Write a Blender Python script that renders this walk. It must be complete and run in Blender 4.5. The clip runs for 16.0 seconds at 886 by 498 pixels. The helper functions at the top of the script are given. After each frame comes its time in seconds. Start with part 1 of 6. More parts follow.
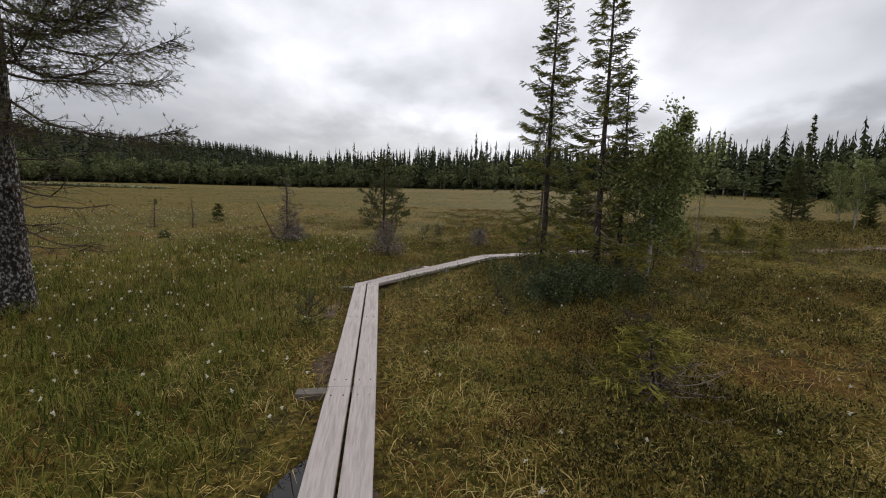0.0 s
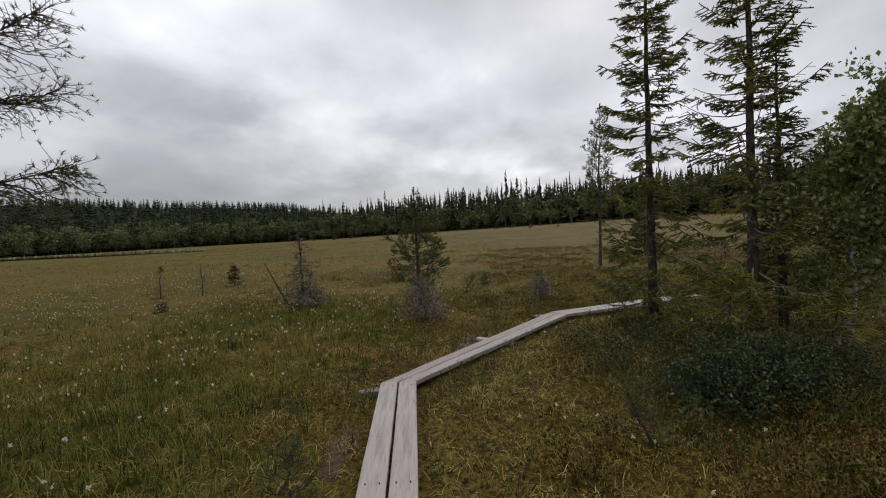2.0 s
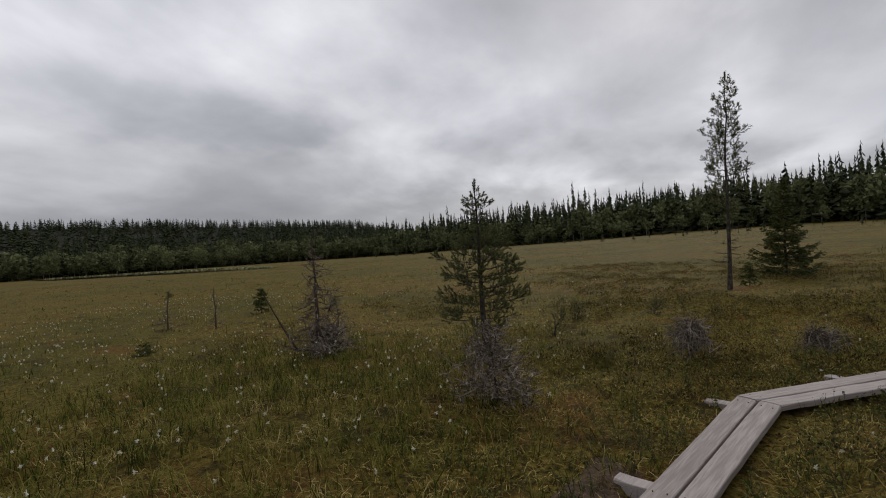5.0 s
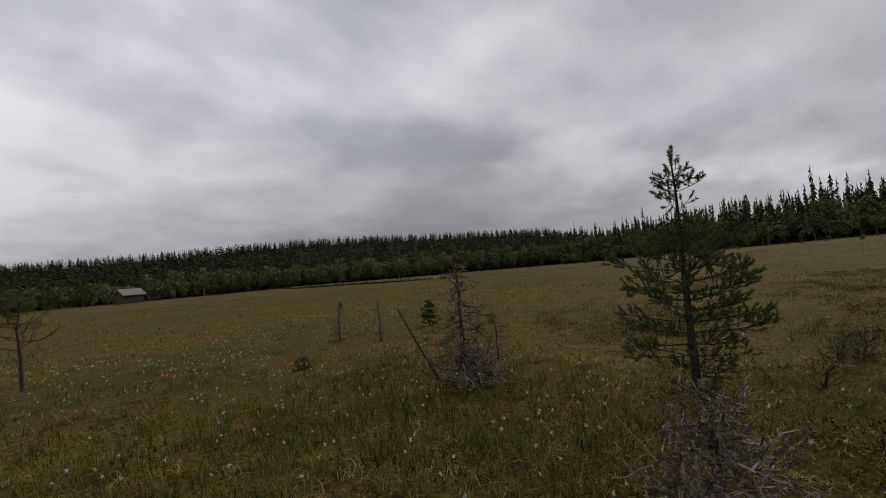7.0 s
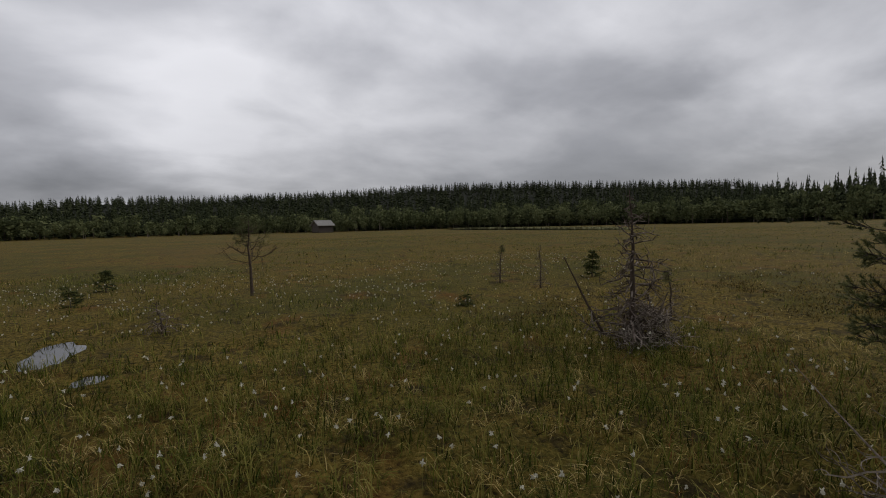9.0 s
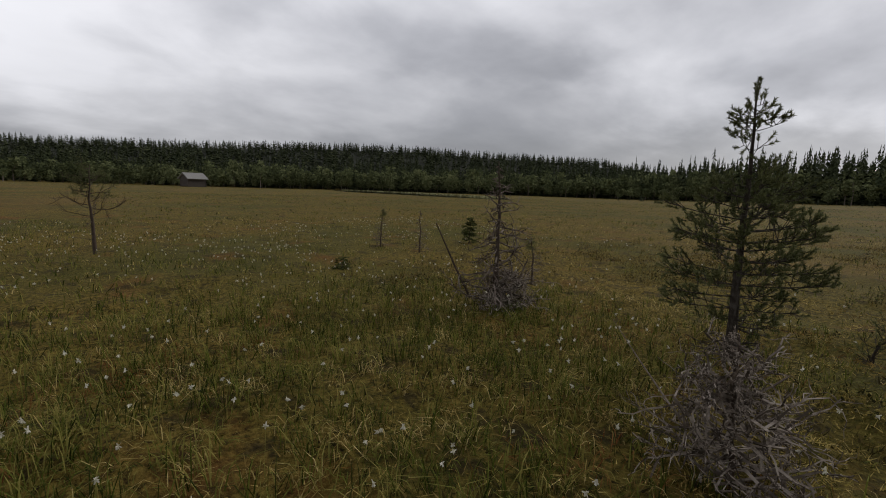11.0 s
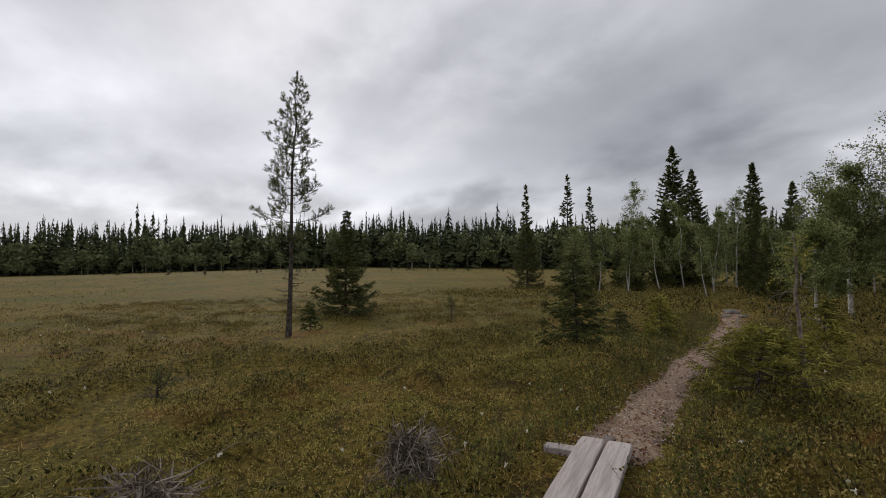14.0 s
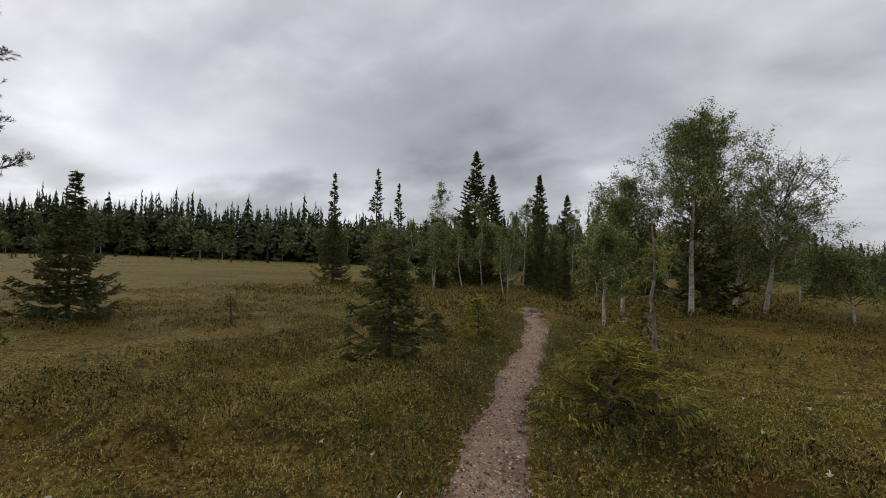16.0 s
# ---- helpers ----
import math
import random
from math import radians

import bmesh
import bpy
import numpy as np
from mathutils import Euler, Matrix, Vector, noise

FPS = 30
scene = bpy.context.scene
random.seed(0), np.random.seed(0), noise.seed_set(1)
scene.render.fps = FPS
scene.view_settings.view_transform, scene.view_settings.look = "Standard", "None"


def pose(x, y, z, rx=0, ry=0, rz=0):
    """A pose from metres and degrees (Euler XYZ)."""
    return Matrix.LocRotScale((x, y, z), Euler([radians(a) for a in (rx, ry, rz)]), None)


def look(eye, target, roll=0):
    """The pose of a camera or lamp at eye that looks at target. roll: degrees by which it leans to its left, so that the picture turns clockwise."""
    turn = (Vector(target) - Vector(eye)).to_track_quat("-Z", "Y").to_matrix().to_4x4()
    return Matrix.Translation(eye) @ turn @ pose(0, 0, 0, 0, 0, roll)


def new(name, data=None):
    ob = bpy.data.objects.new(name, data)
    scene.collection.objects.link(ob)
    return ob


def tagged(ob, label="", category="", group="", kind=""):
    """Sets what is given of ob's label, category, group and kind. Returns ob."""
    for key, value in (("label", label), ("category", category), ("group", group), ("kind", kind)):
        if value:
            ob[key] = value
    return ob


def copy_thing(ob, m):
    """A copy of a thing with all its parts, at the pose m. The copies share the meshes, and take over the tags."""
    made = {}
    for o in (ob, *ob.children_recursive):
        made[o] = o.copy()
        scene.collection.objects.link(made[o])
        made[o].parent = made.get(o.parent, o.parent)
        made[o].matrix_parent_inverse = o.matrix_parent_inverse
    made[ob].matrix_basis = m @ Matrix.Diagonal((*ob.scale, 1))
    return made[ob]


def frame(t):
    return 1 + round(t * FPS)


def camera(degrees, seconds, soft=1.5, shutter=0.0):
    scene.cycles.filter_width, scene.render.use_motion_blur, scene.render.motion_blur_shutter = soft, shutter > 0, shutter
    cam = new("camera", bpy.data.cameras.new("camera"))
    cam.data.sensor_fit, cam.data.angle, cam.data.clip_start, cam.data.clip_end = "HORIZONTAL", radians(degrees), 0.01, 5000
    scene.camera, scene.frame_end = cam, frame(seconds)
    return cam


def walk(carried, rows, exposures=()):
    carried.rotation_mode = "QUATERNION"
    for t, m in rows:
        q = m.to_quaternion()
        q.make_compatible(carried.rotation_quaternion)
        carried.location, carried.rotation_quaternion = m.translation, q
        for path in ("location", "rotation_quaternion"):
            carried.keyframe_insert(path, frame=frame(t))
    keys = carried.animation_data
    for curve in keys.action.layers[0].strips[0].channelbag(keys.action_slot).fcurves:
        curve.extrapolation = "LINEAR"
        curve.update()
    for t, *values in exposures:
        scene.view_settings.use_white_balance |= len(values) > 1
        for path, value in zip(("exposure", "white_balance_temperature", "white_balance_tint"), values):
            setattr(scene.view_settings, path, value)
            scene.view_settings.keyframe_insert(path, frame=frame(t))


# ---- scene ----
cam = camera(87.3, 16.0, soft=1.0)
PATH = [
    (0, (1.682, -1.147, 1.823), (1.373, 0.81, 1.555), 1.5),
    (0.5, (1.493, -0.456, 1.847), (1.166, 1.506, 1.634), 0.1),
    (1, (1.314, 0.243, 1.874), (0.945, 2.202, 1.712), -1.0),
    (1.5, (1.133, 0.923, 1.839), (0.754, 2.882, 1.704), -2.1),
    (2, (0.897, 1.618, 1.811), (0.44, 3.563, 1.722), -3.2),
    (2.5, (0.732, 2.254, 1.795), (0.29, 4.203, 1.717), -3.0),
    (3, (0.568, 2.932, 1.799), (0.065, 4.867, 1.748), -3.2),
    (3.5, (0.353, 3.566, 1.818), (-0.164, 5.497, 1.755), -2.4),
    (4, (0.127, 4.238, 1.806), (-0.463, 6.149, 1.781), -3.0),
    (4.2, (0.036, 4.445, 1.81), (-0.599, 6.342, 1.792), -3.3),
    (6.3, (-0.524, 6.762, 1.68), (-1.424, 8.547, 1.741), -5.9),
    (6.5, (-0.615, 6.947, 1.693), (-1.647, 8.657, 1.79), -5.9),
    (7, (-0.751, 7.233, 1.707), (-2.129, 8.68, 1.798), -5.0),
    (7.5, (-0.831, 7.272, 1.696), (-2.423, 8.48, 1.771), -4.3),
    (8, (-0.886, 7.239, 1.693), (-2.578, 8.307, 1.716), -2.9),
    (8.5, (-0.874, 7.187, 1.696), (-2.642, 8.119, 1.627), -1.8),
    (8.7, (-0.872, 7.18, 1.693), (-2.658, 8.074, 1.59), -1.4),
    (11, (-0.753, 7.357, 1.68), (-2.264, 8.642, 1.425), 1.8),
    (11.5, (-0.329, 7.629, 1.613), (-1.085, 9.477, 1.486), 3.4),
    (12, (-0.069, 7.936, 1.574), (0.023, 9.933, 1.521), 2.5),
    (12.5, (0.145, 8.284, 1.527), (0.641, 10.221, 1.53), 2.8),
    (13, (0.394, 8.716, 1.52), (1.065, 10.6, 1.554), 1.2),
    (13.5, (0.598, 9.173, 1.56), (1.417, 10.997, 1.607), 0.0),
    (14, (0.811, 9.627, 1.554), (1.751, 11.39, 1.631), -0.8),
    (14.5, (1.036, 10.056, 1.534), (2.108, 11.74, 1.644), -0.9),
    (15, (1.341, 10.456, 1.495), (2.612, 11.997, 1.586), -0.3),
    (15.5, (1.692, 10.82, 1.52), (3.126, 12.21, 1.619), -0.3),
    (16, (2.062, 11.138, 1.497), (3.627, 12.381, 1.557), 1.2),
]
EXPOSURES = [(0.0, 0.27), (2.5, -0.02), (4.2, -0.14), (7.0, -0.58), (8.7, -0.55), (11.0, -0.34), (11.7, -0.28), (12.5, -0.04), (16.0, 0.12)]
walk(cam, [(t, look(eye, target, roll)) for t, eye, target, roll in PATH], EXPOSURES)

# ---- light ----
SUN_AZ, SUN_EL = 4.0, 34.0            # compass bearing from +y towards +x, height, in degrees


def nodes_of(owner):
    owner.use_nodes = True
    owner.node_tree.nodes.clear()
    return owner.node_tree.nodes, owner.node_tree.links


def build_world():
    """Overcast sky: layered grey cloud, brightest round the hidden sun."""
    world = bpy.data.worlds.new("overcast_sky")
    scene.world = world
    n, l = nodes_of(world)
    out = n.new("ShaderNodeOutputWorld")
    tc = n.new("ShaderNodeTexCoord")
    sep = n.new("ShaderNodeSeparateXYZ")
    l.new(tc.outputs["Generated"], sep.inputs[0])

    def m(op, a, b=None, c=None):
        k = n.new("ShaderNodeMath")
        k.operation = op
        for i, v in enumerate((a, b, c)):
            if v is None:
                continue
            if isinstance(v, (int, float)):
                k.inputs[i].default_value = v
            else:
                l.new(v, k.inputs[i])
        return k.outputs[0]

    up = m("ADD", m("MAXIMUM", sep.outputs[2], 0.0), 0.30)
    comb = n.new("ShaderNodeCombineXYZ")
    l.new(m("DIVIDE", sep.outputs[0], up), comb.inputs[0])
    l.new(m("DIVIDE", sep.outputs[1], up), comb.inputs[1])
    comb.inputs[2].default_value = 0.6

    def cloud(scale, detail, rough, dist, shift):
        mp = n.new("ShaderNodeMapping")
        mp.inputs["Location"].default_value = shift
        mp.inputs["Scale"].default_value = (1.0, 0.8, 1.0)
        l.new(comb.outputs[0], mp.inputs[0])
        t = n.new("ShaderNodeTexNoise")
        t.inputs["Scale"].default_value = scale
        t.inputs["Detail"].default_value = detail
        t.inputs["Roughness"].default_value = rough
        t.inputs["Distortion"].default_value = dist
        l.new(mp.outputs[0], t.inputs[0])
        return t.outputs[0]

    big = cloud(0.75, 3.0, 0.5, 0.2, (2.3, 1.1, 0.0))
    mid = cloud(2.1, 6.0, 0.5, 0.15, (7.2, 3.4, 2.0))
    mix = m("ADD", m("MULTIPLY", big, 0.52), m("MULTIPLY", mid, 0.48))
    ramp = n.new("ShaderNodeValToRGB")
    l.new(mix, ramp.inputs[0])
    e = ramp.color_ramp.elements
    e[0].position, e[0].color = 0.27, (0.26, 0.265, 0.295, 1)
    e[1].position, e[1].color = 0.64, (0.95, 0.95, 1.0, 1)
    k = e.new(0.49)
    k.color = (0.58, 0.585, 0.63, 1)
    az, el = radians(SUN_AZ), radians(16.0)
    dot = n.new("ShaderNodeVectorMath")
    dot.operation = "DOT_PRODUCT"
    l.new(tc.outputs["Generated"], dot.inputs[0])
    dot.inputs[1].default_value = (math.sin(az) * math.cos(el), math.cos(az) * math.cos(el), math.sin(el))
    lobe = m("POWER", m("MAXIMUM", dot.outputs["Value"], 0.0), 9.0)
    # thicker cloud low in the west, thinner above it
    west = m("POWER", m("MAXIMUM", m("MULTIPLY", sep.outputs[0], -1.0), 0.0), 1.3)
    rise = n.new("ShaderNodeMapRange")
    rise.inputs["From Min"].default_value, rise.inputs["From Max"].default_value = 0.08, 0.42
    rise.inputs["To Min"].default_value, rise.inputs["To Max"].default_value = -0.10, 0.78
    l.new(sep.outputs[2], rise.inputs["Value"])
    gain = m("ADD", m("MULTIPLY", lobe, 0.30), m("ADD", m("MULTIPLY", west, rise.outputs[0]), 0.88))
    # single cloud banks: bearing, height, half widths in degrees, brighter or darker; edges ragged by noise
    ragged = cloud(1.6, 5.0, 0.55, 0.4, (1.7, 8.2, 4.0))
    bear = m("ADD", m("MULTIPLY", m("ARCTAN2", sep.outputs[0], sep.outputs[1]), 57.3), m("MULTIPLY", m("SUBTRACT", ragged, 0.5), 34.0))
    high = m("ADD", m("MULTIPLY", m("ARCSINE", sep.outputs[2]), 57.3), m("MULTIPLY", m("SUBTRACT", mid, 0.5), 22.0))
    for c_az, c_el, w_az, w_el, amp in [(-5, 15, 15, 8, 0.22), (26, 10.0, 19, 3.0, 0.38), (36, 20, 22, 4.5, -0.17), (-38, 12, 14, 6, -0.16), (62, 17, 14, 7, 0.16), (86, 17, 13, 12, -0.14), (-98, 10, 12, 9, 0.28), (-18, 5, 16, 3.5, -0.2)]:
        da, de = m("DIVIDE", m("SUBTRACT", bear, c_az), w_az), m("DIVIDE", m("SUBTRACT", high, c_el), w_el)
        bank = m("EXPONENT", m("MULTIPLY", m("ADD", m("MULTIPLY", da, da), m("MULTIPLY", de, de)), -1.0))
        gain = m("ADD", gain, m("MULTIPLY", bank, amp))
    mul = n.new("ShaderNodeVectorMath")
    mul.operation = "SCALE"
    l.new(ramp.outputs[0], mul.inputs[0])
    l.new(gain, mul.inputs["Scale"])
    sky = n.new("ShaderNodeTexSky")
    sky.sky_type, sky.sun_disc = "NISHITA", False
    sky.sun_elevation, sky.sun_rotation = radians(SUN_EL), radians(SUN_AZ)
    b1 = n.new("ShaderNodeBackground")
    b1.inputs["Strength"].default_value = 0.85
    l.new(mul.outputs[0], b1.inputs[0])
    b2 = n.new("ShaderNodeBackground")
    b2.inputs["Strength"].default_value = 0.006
    l.new(sky.outputs[0], b2.inputs[0])
    add = n.new("ShaderNodeAddShader")
    l.new(b1.outputs[0], add.inputs[0])
    l.new(b2.outputs[0], add.inputs[1])
    l.new(add.outputs[0], out.inputs[0])


def build_sun():
    lamp = bpy.data.lights.new("sun", "SUN")
    lamp.energy, lamp.angle, lamp.color = 1.4, radians(35), (1.0, 0.96, 0.9)
    az, el = radians(SUN_AZ), radians(SUN_EL)
    d = Vector((math.sin(az) * math.cos(el), math.cos(az) * math.cos(el), math.sin(el)))
    ob = new("sun", lamp)
    ob.matrix_world = look(d * 60, (0, 0, 0))


build_world()
build_sun()


# ---- materials ----
def material(name, colours, scale=6.0, rough=0.85, bump=0.0, bump_scale=60.0, island=0.0, per_object=0.0, patch=0.0, patch_colour=None,
             patch_scale=0.8, translucent=0.0, stretch=(1, 1, 1), space="Position", metal=0.0, spec=0.3):
    """A diffuse surface: colours blended by noise, larger patches of another colour, grain and relief."""
    mat = bpy.data.materials.new(name)
    n, l = nodes_of(mat)
    out = n.new("ShaderNodeOutputMaterial")
    bsdf = n.new("ShaderNodeBsdfPrincipled")
    bsdf.inputs["Roughness"].default_value = rough
    bsdf.inputs["Metallic"].default_value = metal
    bsdf.inputs["Specular IOR Level"].default_value = spec
    geo = n.new("ShaderNodeNewGeometry")
    if space == "Position":
        src = geo.outputs["Position"]
    else:
        src = n.new("ShaderNodeTexCoord").outputs[space]
    mp = n.new("ShaderNodeMapping")
    mp.inputs["Scale"].default_value = stretch
    l.new(src, mp.inputs[0])

    def noise_at(s, detail=4.0, rgh=0.6):
        t = n.new("ShaderNodeTexNoise")
        t.inputs["Scale"].default_value = s
        t.inputs["Detail"].default_value = detail
        t.inputs["Roughness"].default_value = rgh
        l.new(mp.outputs[0], t.inputs[0])
        return t.outputs[0]

    ramp = n.new("ShaderNodeValToRGB")
    e = ramp.color_ramp.elements
    k = len(colours)
    for i, c in enumerate(colours):
        pos = 0.3 + 0.4 * i / max(1, k - 1)
        el = e[i] if i < 2 else e.new(pos)
        el.position, el.color = pos, (*c, 1)
    for i, c in enumerate(colours):
        e[i].position, e[i].color = 0.3 + 0.4 * i / max(1, k - 1), (*c, 1)
    fac = noise_at(scale)
    if island or per_object:
        rnd = geo.outputs["Random Per Island"] if island else n.new("ShaderNodeObjectInfo").outputs["Random"]
        a = n.new("ShaderNodeMath")
        a.operation = "MULTIPLY_ADD"
        l.new(rnd, a.inputs[0])
        a.inputs[1].default_value = island or per_object
        a.inputs[2].default_value = -0.5 * (island or per_object)
        b = n.new("ShaderNodeMath")
        b.operation = "ADD"
        l.new(a.outputs[0], b.inputs[0])
        l.new(fac, b.inputs[1])
        fac = b.outputs[0]
    l.new(fac, ramp.inputs[0])
    col = ramp.outputs[0]
    if patch:
        pr = n.new("ShaderNodeValToRGB")
        pr.color_ramp.elements[0].position, pr.color_ramp.elements[0].color = 0.5, (0, 0, 0, 1)
        pr.color_ramp.elements[1].position, pr.color_ramp.elements[1].color = 0.62, (patch, patch, patch, 1)
        l.new(noise_at(patch_scale, 3.0), pr.inputs[0])
        mx = n.new("ShaderNodeMix")
        mx.data_type = "RGBA"
        l.new(pr.outputs[0], mx.inputs["Factor"])
        l.new(col, mx.inputs["A"])
        mx.inputs["B"].default_value = (*patch_colour, 1)
        col = mx.outputs["Result"]
    l.new(col, bsdf.inputs["Base Color"])
    if bump:
        bp = n.new("ShaderNodeBump")
        bp.inputs["Strength"].default_value = bump
        bp.inputs["Distance"].default_value = 0.02
        l.new(noise_at(bump_scale, 5.0), bp.inputs["Height"])
        l.new(bp.outputs[0], bsdf.inputs["Normal"])
    if translucent:
        tr = n.new("ShaderNodeBsdfTranslucent")
        l.new(col, tr.inputs["Color"])
        ms = n.new("ShaderNodeMixShader")
        ms.inputs[0].default_value = translucent
        l.new(bsdf.outputs[0], ms.inputs[1])
        l.new(tr.outputs[0], ms.inputs[2])
        l.new(ms.outputs[0], out.inputs[0])
    else:
        l.new(bsdf.outputs[0], out.inputs[0])
    return mat


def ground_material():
    """Bog surface: olive moss, ochre and rusty patches; needle litter under the far woods, painted darker for their
    shade.
    """
    mat = bpy.data.materials.new("bog_ground")
    n, l = nodes_of(mat)
    out = n.new("ShaderNodeOutputMaterial")
    bsdf = n.new("ShaderNodeBsdfPrincipled")
    bsdf.inputs["Roughness"].default_value = 0.85
    bsdf.inputs["Specular IOR Level"].default_value = 0.05
    geo = n.new("ShaderNodeNewGeometry")

    def tex(scale, detail=4.0, rgh=0.6, stretch=(1, 1, 1), shift=(0, 0, 0)):
        mp = n.new("ShaderNodeMapping")
        mp.inputs["Scale"].default_value = stretch
        mp.inputs["Location"].default_value = shift
        l.new(geo.outputs["Position"], mp.inputs[0])
        t = n.new("ShaderNodeTexNoise")
        t.inputs["Scale"].default_value = scale
        t.inputs["Detail"].default_value = detail
        t.inputs["Roughness"].default_value = rgh
        l.new(mp.outputs[0], t.inputs[0])
        return t.outputs[0]

    def ramp(f, *stops):
        r = n.new("ShaderNodeValToRGB")
        e = r.color_ramp.elements
        while len(e) < len(stops):
            e.new(0.5)
        for i, (p, c) in enumerate(stops):
            e[i].position, e[i].color = p, (*c, 1)
        l.new(f, r.inputs[0])
        return r.outputs[0]

    def mix(f, a, b):
        mx = n.new("ShaderNodeMix")
        mx.data_type = "RGBA"
        l.new(f, mx.inputs["Factor"])
        for key, v in (("A", a), ("B", b)):
            if isinstance(v, tuple):
                mx.inputs[key].default_value = (*v, 1)
            else:
                l.new(v, mx.inputs[key])
        return mx.outputs["Result"]

    # near-black low stops paint the shade of gaps between plants into the moss
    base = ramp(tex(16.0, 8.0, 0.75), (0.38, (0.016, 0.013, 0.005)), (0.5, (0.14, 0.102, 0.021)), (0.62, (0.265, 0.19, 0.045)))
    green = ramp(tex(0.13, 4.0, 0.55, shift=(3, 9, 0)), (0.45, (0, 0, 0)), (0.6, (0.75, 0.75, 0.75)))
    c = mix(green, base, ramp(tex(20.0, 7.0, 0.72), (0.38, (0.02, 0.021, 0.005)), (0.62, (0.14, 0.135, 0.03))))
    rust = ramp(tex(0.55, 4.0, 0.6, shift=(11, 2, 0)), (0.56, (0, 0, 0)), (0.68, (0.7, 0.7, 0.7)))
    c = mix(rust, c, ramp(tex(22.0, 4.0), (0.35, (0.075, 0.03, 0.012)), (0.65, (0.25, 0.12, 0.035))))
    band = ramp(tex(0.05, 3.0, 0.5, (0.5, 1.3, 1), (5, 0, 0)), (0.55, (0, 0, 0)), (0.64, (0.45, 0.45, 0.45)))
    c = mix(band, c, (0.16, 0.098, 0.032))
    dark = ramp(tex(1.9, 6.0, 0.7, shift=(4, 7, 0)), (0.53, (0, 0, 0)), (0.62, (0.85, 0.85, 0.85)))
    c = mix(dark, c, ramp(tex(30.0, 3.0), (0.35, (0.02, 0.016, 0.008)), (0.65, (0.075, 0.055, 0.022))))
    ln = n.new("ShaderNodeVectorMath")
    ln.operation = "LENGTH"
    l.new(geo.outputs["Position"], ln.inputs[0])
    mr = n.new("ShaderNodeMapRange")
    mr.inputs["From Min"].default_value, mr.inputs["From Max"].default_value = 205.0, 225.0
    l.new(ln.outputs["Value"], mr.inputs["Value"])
    # litter under the woods set near black, shade between trees put in the colour
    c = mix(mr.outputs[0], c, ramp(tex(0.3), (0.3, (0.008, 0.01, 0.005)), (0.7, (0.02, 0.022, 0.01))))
    l.new(c, bsdf.inputs["Base Color"])
    bp = n.new("ShaderNodeBump")
    bp.inputs["Strength"].default_value, bp.inputs["Distance"].default_value = 0.9, 0.05
    l.new(tex(26.0, 6.0, 0.7), bp.inputs["Height"])
    l.new(bp.outputs[0], bsdf.inputs["Normal"])
    l.new(bsdf.outputs[0], out.inputs[0])
    return mat


def water_material():
    mat = bpy.data.materials.new("dark_water")
    n, l = nodes_of(mat)
    out = n.new("ShaderNodeOutputMaterial")
    b = n.new("ShaderNodeBsdfPrincipled")
    b.inputs["Base Color"].default_value = (0.012, 0.01, 0.007, 1)
    b.inputs["Roughness"].default_value = 0.06
    t = n.new("ShaderNodeTexNoise")
    t.inputs["Scale"].default_value = 7.0
    bp = n.new("ShaderNodeBump")
    bp.inputs["Strength"].default_value = 0.05
    l.new(t.outputs[0], bp.inputs["Height"])
    l.new(bp.outputs[0], b.inputs["Normal"])
    l.new(b.outputs[0], out.inputs[0])
    return mat


PLANT = dict(spec=0.06)
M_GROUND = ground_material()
M_WATER = water_material()
M_PLANK = material("weathered_plank", [(0.31, 0.262, 0.242), (0.42, 0.368, 0.345), (0.50, 0.445, 0.42)], 5.0, 0.75, 0.35, 40.0, per_object=0.25,
                   stretch=(14, 0.7, 14), space="Object", patch=0.45, patch_colour=(0.24, 0.21, 0.19), patch_scale=1.2)
M_SLEEPER = material("wet_sleeper_wood", [(0.10, 0.085, 0.065), (0.24, 0.21, 0.175)], 4.0, 0.8, 0.4, 30.0, per_object=0.3, stretch=(1, 9, 9), space="Object")
M_SEDGE = material("sedge_green", [(0.028, 0.038, 0.006), (0.083, 0.104, 0.015), (0.158, 0.172, 0.03), (0.28, 0.245, 0.065)], 0.9, 0.7, island=0.6, translucent=0.25, **PLANT)
M_MOSS = material("peat_moss_shoots", [(0.06, 0.055, 0.012), (0.25, 0.205, 0.045), (0.62, 0.48, 0.16)], 0.9, 0.95, island=0.85, patch=0.7, patch_colour=(0.20, 0.085, 0.025), patch_scale=0.7, translucent=0.15, **PLANT)
M_STRAW = material("dead_straw", [(0.17, 0.105, 0.028), (0.40, 0.30, 0.095), (0.64, 0.51, 0.22)], 1.2, 0.8, island=0.5, translucent=0.2, **PLANT)
M_RUST = material("rusty_sedge", [(0.15, 0.055, 0.018), (0.28, 0.14, 0.045)], 1.0, 0.8, island=0.4, translucent=0.2, **PLANT)
M_SHRUB = material("dwarf_shrub_leaf", [(0.045, 0.056, 0.014), (0.105, 0.118, 0.028), (0.20, 0.195, 0.048)], 1.0, 0.55, island=0.5, translucent=0.2, **PLANT)
M_DWARF = material("dwarf_birch_leaf", [(0.026, 0.025, 0.009), (0.118, 0.1, 0.028), (0.26, 0.207, 0.06)], 1.5, 0.6, island=0.8, translucent=0.2, **PLANT)
M_HEATHER = material("heather_leaf", [(0.04, 0.032, 0.012), (0.14, 0.106, 0.034), (0.27, 0.2, 0.064)], 1.3, 0.7, island=0.7, translucent=0.15, **PLANT)
M_MAT_GREEN = material("low_heath_green", [(0.07, 0.074, 0.018), (0.19, 0.18, 0.042), (0.38, 0.34, 0.09)], 1.0, 0.7, island=0.8, translucent=0.25, **PLANT)
